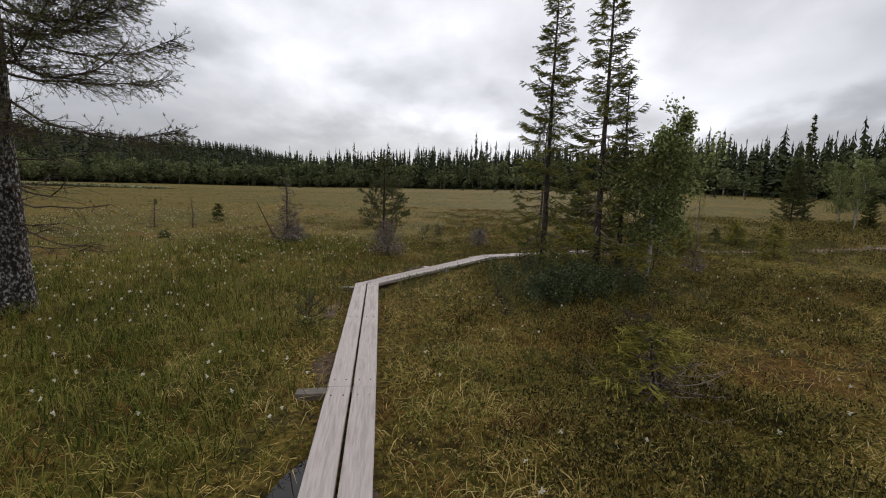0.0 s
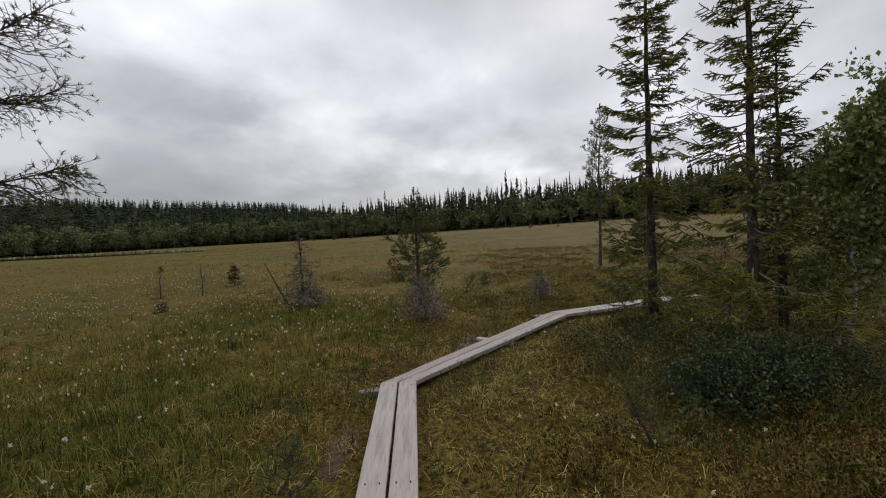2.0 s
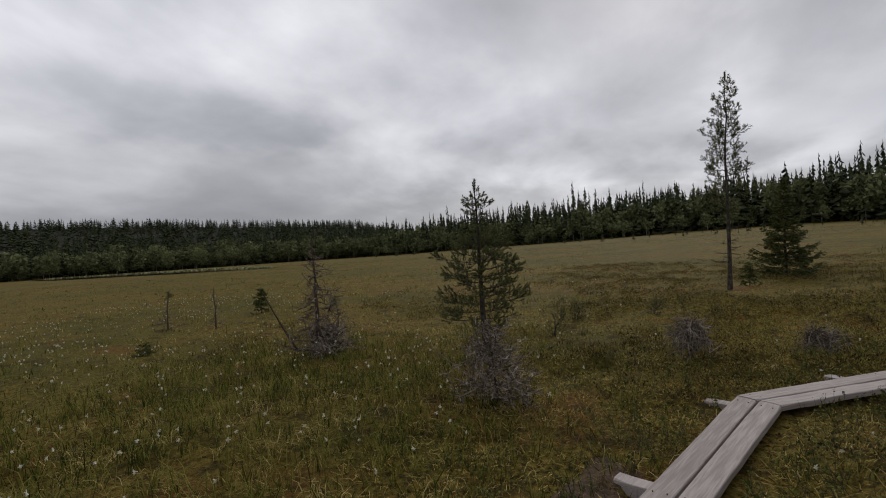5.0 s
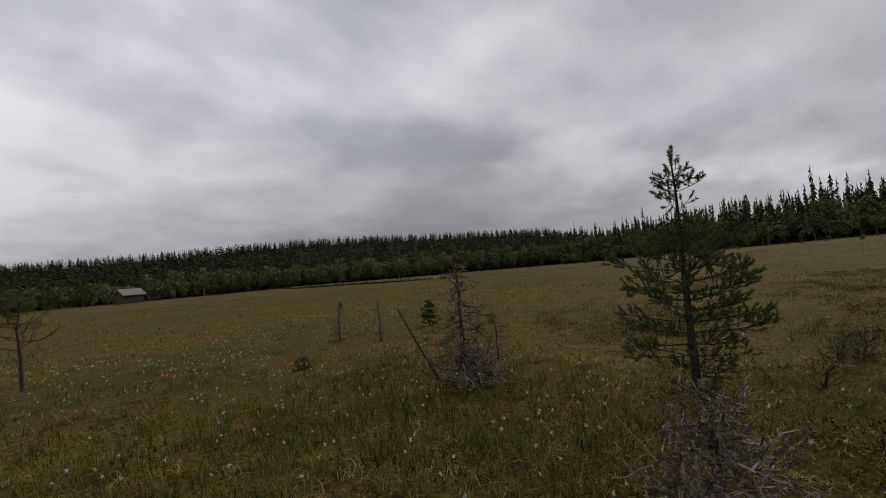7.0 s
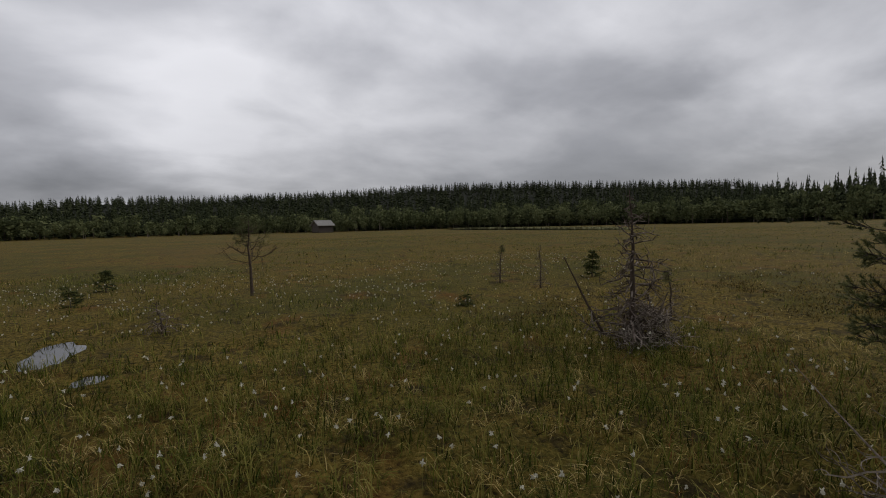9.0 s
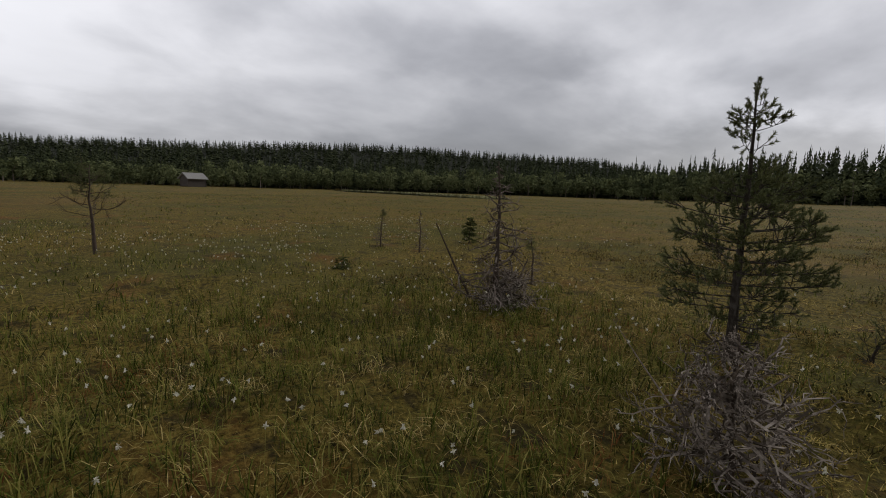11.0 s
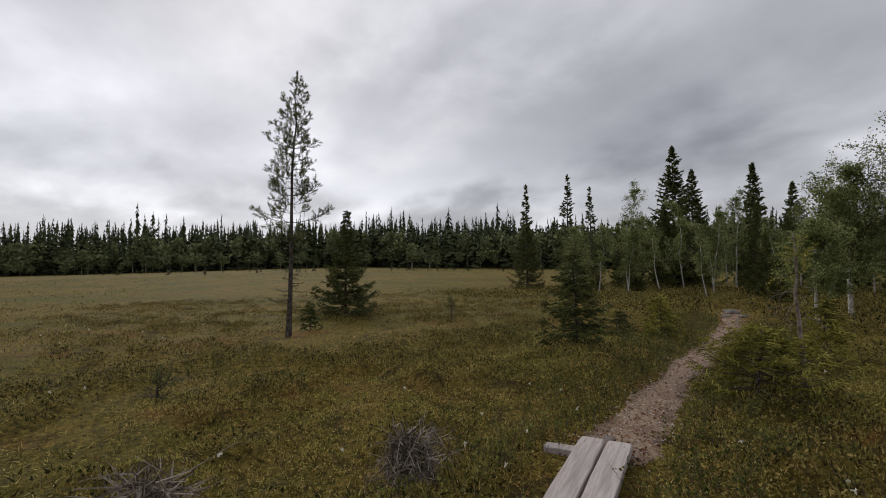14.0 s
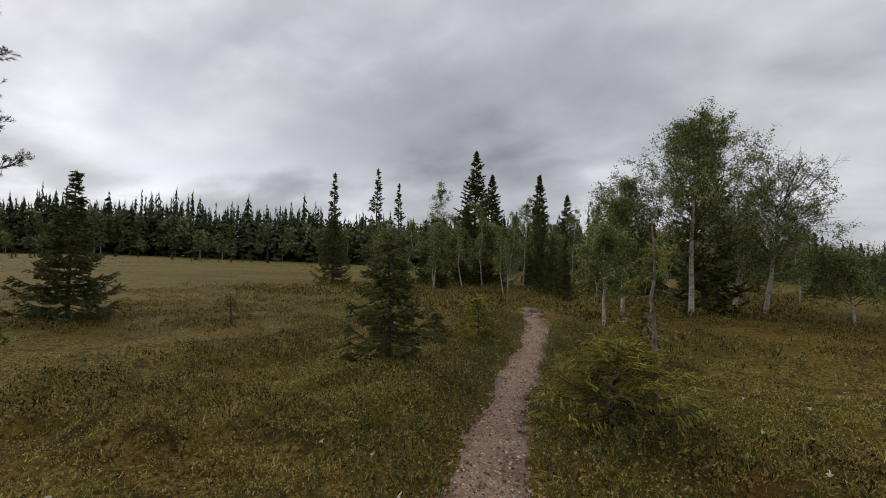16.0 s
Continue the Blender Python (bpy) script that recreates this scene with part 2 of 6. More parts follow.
M_MAT_OCHRE = material("low_heath_ochre", [(0.10, 0.066, 0.019), (0.28, 0.20, 0.055), (0.48, 0.37, 0.13)], 1.0, 0.8, island=0.8, translucent=0.2, **PLANT)
M_WILLOW = material("dark_willow_leaf", [(0.024, 0.036, 0.014), (0.055, 0.074, 0.027), (0.12, 0.145, 0.055)], 2.0, 0.5, island=0.7, translucent=0.2, spec=0.25)
M_SPRUCE = material("spruce_needles", [(0.065, 0.078, 0.022), (0.165, 0.175, 0.047), (0.34, 0.32, 0.088)], 2.5, 0.6, island=0.45, translucent=0.35, **PLANT)
M_SPRUCE_D = material("dark_spruce_needles", [(0.04, 0.052, 0.02), (0.085, 0.098, 0.034), (0.17, 0.172, 0.058)], 2.5, 0.6, island=0.45, translucent=0.3, **PLANT)
M_SPRUCE_TIP = material("yellow_green_spruce_needles", [(0.085, 0.09, 0.02), (0.25, 0.235, 0.048), (0.45, 0.40, 0.095)], 2.5, 0.6, island=0.5, translucent=0.35, **PLANT)
M_PINE = material("pine_needles", [(0.055, 0.064, 0.026), (0.11, 0.12, 0.046), (0.19, 0.195, 0.085)], 2.5, 0.55, island=0.4, translucent=0.35, **PLANT)
M_BIRCH = material("birch_leaf", [(0.075, 0.10, 0.03), (0.165, 0.195, 0.067), (0.31, 0.33, 0.135)], 1.0, 0.5, island=0.7, translucent=0.4, **PLANT)
M_BARK_D = material("dark_conifer_bark", [(0.025, 0.02, 0.016), (0.06, 0.05, 0.04), (0.13, 0.115, 0.10)], 22.0, 0.95, 0.9, 45.0, stretch=(1, 1, 0.45), **PLANT)
M_BARK_L = material("lichen_bark", [(0.016, 0.013, 0.012), (0.04, 0.034, 0.03), (0.42, 0.40, 0.38)], 30.0, 0.95, 1.0, 40.0, stretch=(1, 1, 0.7), **PLANT)
M_BARK_B = material("birch_bark", [(0.09, 0.078, 0.066), (0.36, 0.335, 0.305), (0.56, 0.53, 0.49)], 9.0, 0.7, 0.3, 30.0, stretch=(1, 1, 3.0))
M_TWIG = material("grey_dead_twig", [(0.07, 0.056, 0.043), (0.18, 0.147, 0.118), (0.38, 0.325, 0.27)], 12.0, 0.9, island=0.5, **PLANT)
M_TWIG_M = material("dull_dead_twig", [(0.06, 0.046, 0.036), (0.15, 0.118, 0.094), (0.27, 0.225, 0.19)], 12.0, 0.9, island=0.35, **PLANT)
M_TWIG_D = material("brown_dead_twig", [(0.05, 0.038, 0.03), (0.11, 0.082, 0.064)], 12.0, 0.9, island=0.3, **PLANT)
M_COTTON = material("cotton_tuft", [(0.58, 0.55, 0.43), (0.82, 0.80, 0.70)], 20.0, 0.9, island=0.3, translucent=0.3, **PLANT)
M_GRAVEL = material("pink_gravel", [(0.15, 0.092, 0.058), (0.255, 0.172, 0.115), (0.37, 0.275, 0.195)], 38.0, 0.9, 0.9, 80.0, patch=0.7, patch_colour=(0.15, 0.088, 0.058), patch_scale=2.6)
M_STONE = material("gravel_stone", [(0.12, 0.082, 0.06), (0.26, 0.195, 0.152), (0.46, 0.38, 0.315)], 8.0, 0.85, island=0.5)
M_ROCK = material("trail_rock", [(0.10, 0.085, 0.075), (0.19, 0.165, 0.15)], 9.0, 0.9, 0.5, 30.0)
M_MUD = material("wet_peat", [(0.03, 0.02, 0.013), (0.08, 0.05, 0.03), (0.14, 0.085, 0.05)], 16.0, 0.8, 0.8, 40.0, spec=0.15)
M_LITTER = material("fallen_leaf_litter", [(0.13, 0.05, 0.022), (0.26, 0.115, 0.05)], 10.0, 0.8, island=0.6, **PLANT)
M_WOODS = material("far_conifers", [(0.027, 0.035, 0.017), (0.046, 0.056, 0.026), (0.08, 0.09, 0.04)], 0.22, 0.85, island=0.25, **PLANT)
M_WOODS_B = material("far_broadleaf", [(0.07, 0.084, 0.038), (0.125, 0.142, 0.062), (0.20, 0.215, 0.10)], 0.12, 0.85, island=0.4, translucent=0.2, **PLANT)
M_LOGWALL = material("old_log_wall", [(0.055, 0.045, 0.038), (0.12, 0.10, 0.085)], 3.0, 0.9, 0.4, 10.0, stretch=(0.3, 1, 6))
M_ROOF = material("grey_board_roof", [(0.25, 0.24, 0.225), (0.40, 0.385, 0.365)], 2.0, 0.85, 0.3, 10.0, stretch=(4, 1, 1))
M_REED = material("pale_reed", [(0.20, 0.20, 0.095), (0.34, 0.33, 0.17)], 0.6, 0.85, island=0.4, **PLANT)


# ---- mesh tools ----
def rows_of(a):
    return np.asarray(a, dtype=np.float64).reshape(-1, 3)


def unit(v):
    return v / np.maximum(np.linalg.norm(v, axis=-1, keepdims=True), 1e-9)


class Geo:
    """Collects triangles, then makes one mesh of them."""

    def __init__(self):
        self.v, self.f, self.n = [], [], 0

    def add(self, v, f):
        v = rows_of(v)
        self.v.append(v)
        self.f.append(np.asarray(f, dtype=np.int64).reshape(-1, 3) + self.n)
        self.n += len(v)
        return self

    def data(self):
        return np.concatenate(self.v), np.concatenate(self.f)

    def mesh(self, name, mat, smooth=False):
        v, f = self.data()
        me = bpy.data.meshes.new(name)
        me.vertices.add(len(v))
        me.vertices.foreach_set("co", v.astype(np.float32).ravel())
        me.loops.add(len(f) * 3)
        me.loops.foreach_set("vertex_index", f.astype(np.int32).ravel())
        me.polygons.add(len(f))
        me.polygons.foreach_set("loop_start", np.arange(0, len(f) * 3, 3, dtype=np.int32))
        me.polygons.foreach_set("use_smooth", np.full(len(f), smooth, dtype=bool))
        me.update(calc_edges=True)
        me.validate()
        me.materials.append(mat)
        return me


def part(name, geo, mat, parent=None, label="", smooth=False):
    """One mesh object, under a thing when parent is given."""
    ob = new(name, geo.mesh(name, mat, smooth))
    if parent:
        ob.parent = parent
    if label:
        ob["label"] = label
    return ob


def tube(g, pts, radii, sides=8, cap=True):
    """A tapered tube along pts."""
    pts, radii = rows_of(pts), np.asarray(radii, dtype=float)
    k = len(pts)
    d = unit(np.gradient(pts, axis=0))
    ref = np.where(np.abs(d[:, 2:3]) > 0.9, np.array([[1.0, 0, 0]]), np.array([[0, 0, 1.0]]))
    u = unit(np.cross(d, ref))
    w = np.cross(d, u)
    a = np.linspace(0, 2 * math.pi, sides, endpoint=False)
    ring = pts[:, None] + radii[:, None, None] * (np.cos(a)[None, :, None] * u[:, None] + np.sin(a)[None, :, None] * w[:, None])
    i = np.arange(k - 1)[:, None] * sides
    j = np.arange(sides)[None]
    j2 = (j + 1) % sides
    q = np.stack([i + j, i + j2, i + sides + j2, i + sides + j], -1).reshape(-1, 4)
    f = np.concatenate([q[:, [0, 1, 2]], q[:, [0, 2, 3]]])
    v = ring.reshape(-1, 3)
    if cap:
        v = np.concatenate([v, pts[-1:]])
        top = (k - 1) * sides
        f = np.concatenate([f, np.stack([top + np.arange(sides), top + (np.arange(sides) + 1) % sides, np.full(sides, k * sides)], -1)])
    return g.add(v, f)


def sticks(g, p, q, r0, r1, sides=3):
    """Many straight tapered sticks at once."""
    p, q = rows_of(p), rows_of(q)
    n = len(p)
    if not n:
        return g
    r0, r1 = np.broadcast_to(r0, (n,)).astype(float), np.broadcast_to(r1, (n,)).astype(float)
    d = unit(q - p)
    ref = np.where(np.abs(d[:, 2:3]) > 0.9, np.array([[1.0, 0, 0]]), np.array([[0, 0, 1.0]]))
    u = unit(np.cross(d, ref))
    w = np.cross(d, u)
    a = np.linspace(0, 2 * math.pi, sides, endpoint=False)
    off = np.cos(a)[None, :, None] * u[:, None] + np.sin(a)[None, :, None] * w[:, None]
    v = np.concatenate([p[:, None] + r0[:, None, None] * off, q[:, None] + r1[:, None, None] * off], 1)
    j = np.arange(sides)
    j2 = (j + 1) % sides
    f = np.concatenate([np.stack([j, j2, sides + j2], -1), np.stack([j, sides + j2, sides + j], -1)])
    f = f[None] + (np.arange(n) * 2 * sides)[:, None, None]
    return g.add(v, f)


def needles(g, p, q, per_m, length, width, rng, spread=0.9):
    """Needles all round the twigs p to q, slanting forward."""
    p, q = rows_of(p), rows_of(q)
    ln = np.linalg.norm(q - p, axis=1)
    cnt = np.maximum(2, (ln * per_m).astype(int))
    idx = np.repeat(np.arange(len(p)), cnt)
    t = rng.random(len(idx))[:, None]
    base = p[idx] + (q - p)[idx] * t
    d = unit(q - p)[idx]
    r = unit(np.cross(d, rng.normal(size=(len(idx), 3))))
    way = unit(d * (0.5 + 0.5 * rng.random((len(idx), 1))) + r * spread)
    side = unit(np.cross(way, rng.normal(size=(len(idx), 3)))) * width * 0.5
    tip = base + way * length * (0.7 + 0.6 * rng.random((len(idx), 1)))
    v = np.stack([base - side, base + side, tip], 1)
    return g.add(v, np.arange(len(idx) * 3))


def leaves(g, p, size, rng, droop=0.3):
    """Small pointed leaves, folded along the middle."""
    p = rows_of(p)
    n = len(p)
    if not n:
        return g
    s = size * (0.6 + 0.8 * rng.random((n, 1)))
    way = unit(rng.normal(size=(n, 3)) + np.array([0, 0, -droop]))
    side = unit(np.cross(way, rng.normal(size=(n, 3))))
    up = np.cross(way, side)
    a = p
    b = p + way * s * 0.45 + side * s * 0.34 + up * s * 0.1
    c = p + way * s
    d = p + way * s * 0.45 - side * s * 0.34 + up * s * 0.1
    v = np.stack([a, b, c, d], 1)
    f = np.array([[0, 1, 2], [0, 2, 3]])[None] + (np.arange(n) * 4)[:, None, None]
    return g.add(v, f)


def blades(g, p, h, width, lean, rng):
    """Grass blades that bend over: two lengths each."""
    p = rows_of(p)
    n = len(p)
    h = np.broadcast_to(h, (n,))[:, None]
    a = rng.random(n) * 2 * math.pi
    way = np.stack([np.cos(a), np.sin(a), np.zeros(n)], -1)
    s = np.stack([-np.sin(a), np.cos(a), np.zeros(n)], -1)
    turn = rng.normal(0, 0.5, (n, 1))
    s = unit(s + way * turn)
    ln = np.broadcast_to(lean, (n,))[:, None] * (0.4 + 1.2 * rng.random((n, 1)))
    w = np.broadcast_to(width, (n,))[:, None] * 0.5
    up = np.array([[0, 0, 1.0]])
    mid = p + up * h * 0.62 + way * h * ln * 0.35
    tip = p + up * h * (1.0 - 0.28 * np.minimum(ln, 1.6)) + way * h * ln
    v = np.stack([p - s * w, p + s * w, mid + s * w * 0.8, mid - s * w * 0.8, tip], 1)
    f = np.array([[0, 1, 2], [0, 2, 3], [3, 2, 4]])[None] + (np.arange(n) * 5)[:, None, None]
    return g.add(v, f)


def lattice(x, y, seed):
    """Smooth random values from 0 to 1 on a unit grid."""
    xi, yi = np.floor(x).astype(np.int64), np.floor(y).astype(np.int64)
    fx, fy = x - xi, y - yi
    fx, fy = fx * fx * (3 - 2 * fx), fy * fy * (3 - 2 * fy)

    def hsh(i, j):
        k = (i * 374761393 + j * 668265263 + seed * 974711) & 0xFFFFFFFF
        k = ((k ^ (k >> 13)) * 1274126177) & 0xFFFFFFFF
        return ((k ^ (k >> 16)) & 0xFFFF) / 65535.0

    a, b, c, d = hsh(xi, yi), hsh(xi + 1, yi), hsh(xi, yi + 1), hsh(xi + 1, yi + 1)
    return (a * (1 - fx) + b * fx) * (1 - fy) + (c * (1 - fx) + d * fx) * fy


def rough_noise(x, y, size, seed, octaves=3):
    v, amp, tot = 0.0, 1.0, 0.0
    for i in range(octaves):
        v = v + amp * lattice(x / size * 2 ** i, y / size * 2 ** i, seed + i * 17)
        tot += amp
        amp *= 0.5
    return v / tot


# ---- plan ----
# corners of the boardwalk, left and right, from where the walk begins to where the gravel starts
WALK_L = [(1.85, -3.30), (0.144, 2.438), (-1.068, 6.509), (0.80, 10.66), (3.71, 12.62)]
WALK_R = [(2.25, -3.20), (0.546, 2.540), (-0.674, 6.602), (1.11, 10.40), (3.94, 12.28)]
WALK_C = [((a[0] + b[0]) / 2, (a[1] + b[1]) / 2) for a, b in zip(WALK_L, WALK_R)]
TRAIL = [(3.75, 12.38), (4.65, 12.78), (5.72, 13.38), (7.50, 14.16), (9.48, 15.0), (12.2, 16.26), (14.3, 17.5), (16.5, 18.8)]
PLANK_TOP = 0.10


def line_distance(x, y, pts):
    best = np.full(np.shape(x), 1e9)
    for (ax, ay), (bx, by) in zip(pts, pts[1:]):
        dx, dy = bx - ax, by - ay
        t = np.clip(((x - ax) * dx + (y - ay) * dy) / (dx * dx + dy * dy), 0, 1)
        best = np.minimum(best, np.hypot(x - ax - t * dx, y - ay - t * dy))
    return best


def side_of_walk(x, y):
    """Positive on the fen side (left of the boardwalk), in metres."""
    best, side = np.full(np.shape(x), 1e9), np.zeros(np.shape(x))
    pts = WALK_C[:-1] + [(6.5, 30.0)]
    for (ax, ay), (bx, by) in zip(pts, pts[1:]):
        dx, dy = bx - ax, by - ay
        ln = math.hypot(dx, dy)
        t = np.clip(((x - ax) * dx + (y - ay) * dy) / ln ** 2, 0, 1)
        d = np.hypot(x - ax - t * dx, y - ay - t * dy)
        s = (dx * (y - ay) - dy * (x - ax)) / ln
        side = np.where(d < best, s, side)
        best = np.minimum(best, d)
    return side


def hummock(x, y):
    """Where the dry-ground hummocks stand, 0 to 1: their tops carry the dwarf shrubs."""
    s = side_of_walk(x, y)
    dry = np.maximum(np.clip(-s - 0.35, 0, 1), np.clip((x + 2.6) / 2, 0, 1) * np.clip((y - 9.2) / 1.8, 0, 1))
    f = np.clip(5.5 * (rough_noise(x * 0.8, y, 0.72, 193) - 0.47), 0, 1)
    dry = dry * np.clip((line_distance(x, y, TRAIL) - 0.45) / 0.6, 0, 1) * (1 - 0.8 * np.clip((x - 3.7) / 0.7, 0, 1) * np.clip((5.6 - y) / 1.0, 0, 1))
    return f * f * (3 - 2 * f) * dry


PUDDLES = [(-9.2, 5.1, 0.95, 0.36), (-7.5, 5.85, 0.38, 0.22), (-0.14, 8.72, 0.15, 0.2), (0.44, 1.12, 0.16, 0.62)]


def puddle_depth(x, y):
    d = np.zeros(np.shape(x))
    for cx, cy, rx, ry in PUDDLES:
        d = np.maximum(d, 1 - ((x - cx) / rx) ** 2 - ((y - cy) / ry) ** 2)
    return np.clip(d, 0, 1)


def ground_z(x, y):
    x, y = np.asarray(x, dtype=float), np.asarray(y, dtype=float)
    r = np.hypot(x, y)
    z = (rough_noise(x, y, 1.1, 3) - 0.5) * 0.19 + (rough_noise(x, y, 0.33, 9, 2) - 0.5) * 0.07
    z = z * np.clip(1.2 - r / 60, 0, 1)
    z = z + 0.13 * hummock(x, y) * np.clip(2.0 - np.hypot(x - 2, y - 9) / 9, 0, 1)
    z = z + (rough_noise(x, y, 30.0, 21, 2) - 0.5) * 0.3 * np.clip(r / 40 - 0.4, 0, 1)
    z = z + 0.36 * np.exp(-(((x - 3.0) / 1.75) ** 2 + ((y - 7.75) / 1.35) ** 2) ** 1.5)
    z = z + 0.16 * np.exp(-((x - 6.7) / 1.6) ** 2 - ((y - 15.3) / 1.8) ** 2)
    walk_d = np.minimum(line_distance(x, y, WALK_C), line_distance(x, y, TRAIL))
    k = np.clip((walk_d - 0.22) / 0.55, 0, 1)
    z = z * k + (-0.01) * (1 - k)
    z = z - 0.14 * np.sqrt(puddle_depth(x, y))
    # level shore round the pond
    px, py = (x + 112) * 0.978 - (y - 82) * 0.208, (x + 112) * 0.208 + (y - 82) * 0.978
    k = np.clip(2.2 - np.hypot(px / 52, py / 13), 0, 1)
    z = z * (1 - k) + 0.1 * k
    # slight rise towards the northern woods, wooded hill to the west and north-west
    az = np.degrees(np.arctan2(x, y))
    north = np.clip(1 - np.abs(az - 16) / 42, 0, 1)
    z = z + north * np.clip((r - 40) / 90, 0, 1.2) * 1.9
    west = np.clip((-az - 17) / 14, 0, 1) * np.clip((az + 125) / 25, 0, 1)
    z = z + west * (28 + 14 * np.exp(-((az + 58) / 24) ** 2)) * np.clip((r - 215) / 330, 0, 1) ** 0.9
    z = z + np.clip((r - 700) / 900, 0, 1) * 4.0
    return z


def ground_at(x, y):
    return float(ground_z(np.array([x]), np.array([y]))[0])


def build_ground():
    def axis(c):
        fine = np.arange(-9.1, 9.11, 0.13)
        out, step, v = [], 0.15, 9.1
        while v < 2600:
            v += step
            step *= 1.095
            out.append(v)
        out = np.array(out)
        return c + np.concatenate([-out[::-1], fine, out])

    xs, ys = axis(0.5), axis(7.5)
    gx, gy = np.meshgrid(xs, ys)
    v = np.stack([gx, gy, ground_z(gx, gy)], -1).reshape(-1, 3)
    w, h = len(xs), len(ys)
    i = (np.arange(h - 1)[:, None] * w + np.arange(w - 1)[None]).ravel()
    f = np.concatenate([np.stack([i, i + 1, i + w + 1], -1), np.stack([i, i + w + 1, i + w], -1)])
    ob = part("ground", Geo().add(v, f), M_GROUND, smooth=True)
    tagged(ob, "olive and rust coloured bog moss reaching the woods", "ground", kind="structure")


build_ground()


# ---- water ----
def build_water(name, cx, cy, rx, ry, z, label, turn=0.0, sides=40):
    g = Geo()
    a = np.linspace(0, 2 * math.pi, sides, endpoint=False)
    k = 1 + 0.12 * np.sin(3 * a + cx) + 0.07 * np.sin(7 * a + cy)
    x, y = rx * k * np.cos(a), ry * k * np.sin(a)
    t = radians(turn)
    ring = np.stack([cx + x * math.cos(t) - y * math.sin(t), cy + x * math.sin(t) + y * math.cos(t), np.full(sides, z)], -1)
    v = np.concatenate([[[cx, cy, z]], ring])
    j = np.arange(sides)
    g.add(v, np.stack([np.zeros(sides, dtype=int), 1 + j, 1 + (j + 1) % sides], -1))
    tagged(part(name, g, M_WATER), label, "water", kind="structure")


for px, py, prx, pry in PUDDLES:
    build_water("water_puddle", px, py, prx * 0.98, pry * 0.98, -0.045, "dark shallow bog water among the sedge")
build_water("water_pond", -112, 82, 48, 9.5, 0.16, "dark narrow pond below the wooded far shore", turn=-12)


# ---- boardwalk ----
def lerp2(a, b, t):
    return (a[0] + (b[0] - a[0]) * t, a[1] + (b[1] - a[1]) * t)


def slab(quad, z0, z1, rng, cuts=14, bevel=0.006, sag=0.004):
    """A board between four plan corners (start left, start right, end right, end left), rounded along its edges and slightly warped."""
    g = Geo()
    sl, sr, er, el = [np.array(c) for c in quad]
    ring_y = [0, bevel, 1, 1, bevel, 0]
    verts = []
    warp = rng.normal(0, sag, cuts + 1)
    for i in range(cuts + 1):
        t = i / cuts
        a, b = sl + (el - sl) * t, sr + (er - sr) * t
        d = (b - a) / np.linalg.norm(b - a)
        wob = rng.normal(0, 0.0012, 2)
        a, b = a + d * wob[0], b + d * wob[1]
        lift = warp[i] * 0.5
        e = bevel * (2.2 if i in (0, cuts) else 1)
        for pt, z in ((a, z0), (a, z1 - e), (a + d * e, z1), ((a + b) / 2, z1 + 0.002), (b - d * e, z1), (b, z1 - e), (b, z0)):
            verts.append((pt[0], pt[1], z + lift))
    k = len(verts) // (cuts + 1)
    f = []
    for i in range(cuts):
        for j in range(k):
            p, q = i * k + j, i * k + (j + 1) % k
            f += [(p, q, q + k), (p, q + k, p + k)]
    for s, o in ((0, 1), (cuts * k, -1)):
        for j in range(1, k - 1):
            f.append((s, s + j + 1, s + j)[::o])
    g.add(verts, f)
    return g


def local_part(name, g, mat, parent, origin, angle, label=""):
    """A part whose own y axis runs along the board, so that the grain follows it."""
    m = Matrix.Translation(origin) @ Matrix.Rotation(angle, 4, "Z")
    inv = np.array(m.inverted())
    v, f = g.data()
    v = v @ inv[:3, :3].T + inv[:3, 3]
    ob = part(name, Geo().add(v, f), mat, parent, label)
    ob.matrix_local = m
    return ob


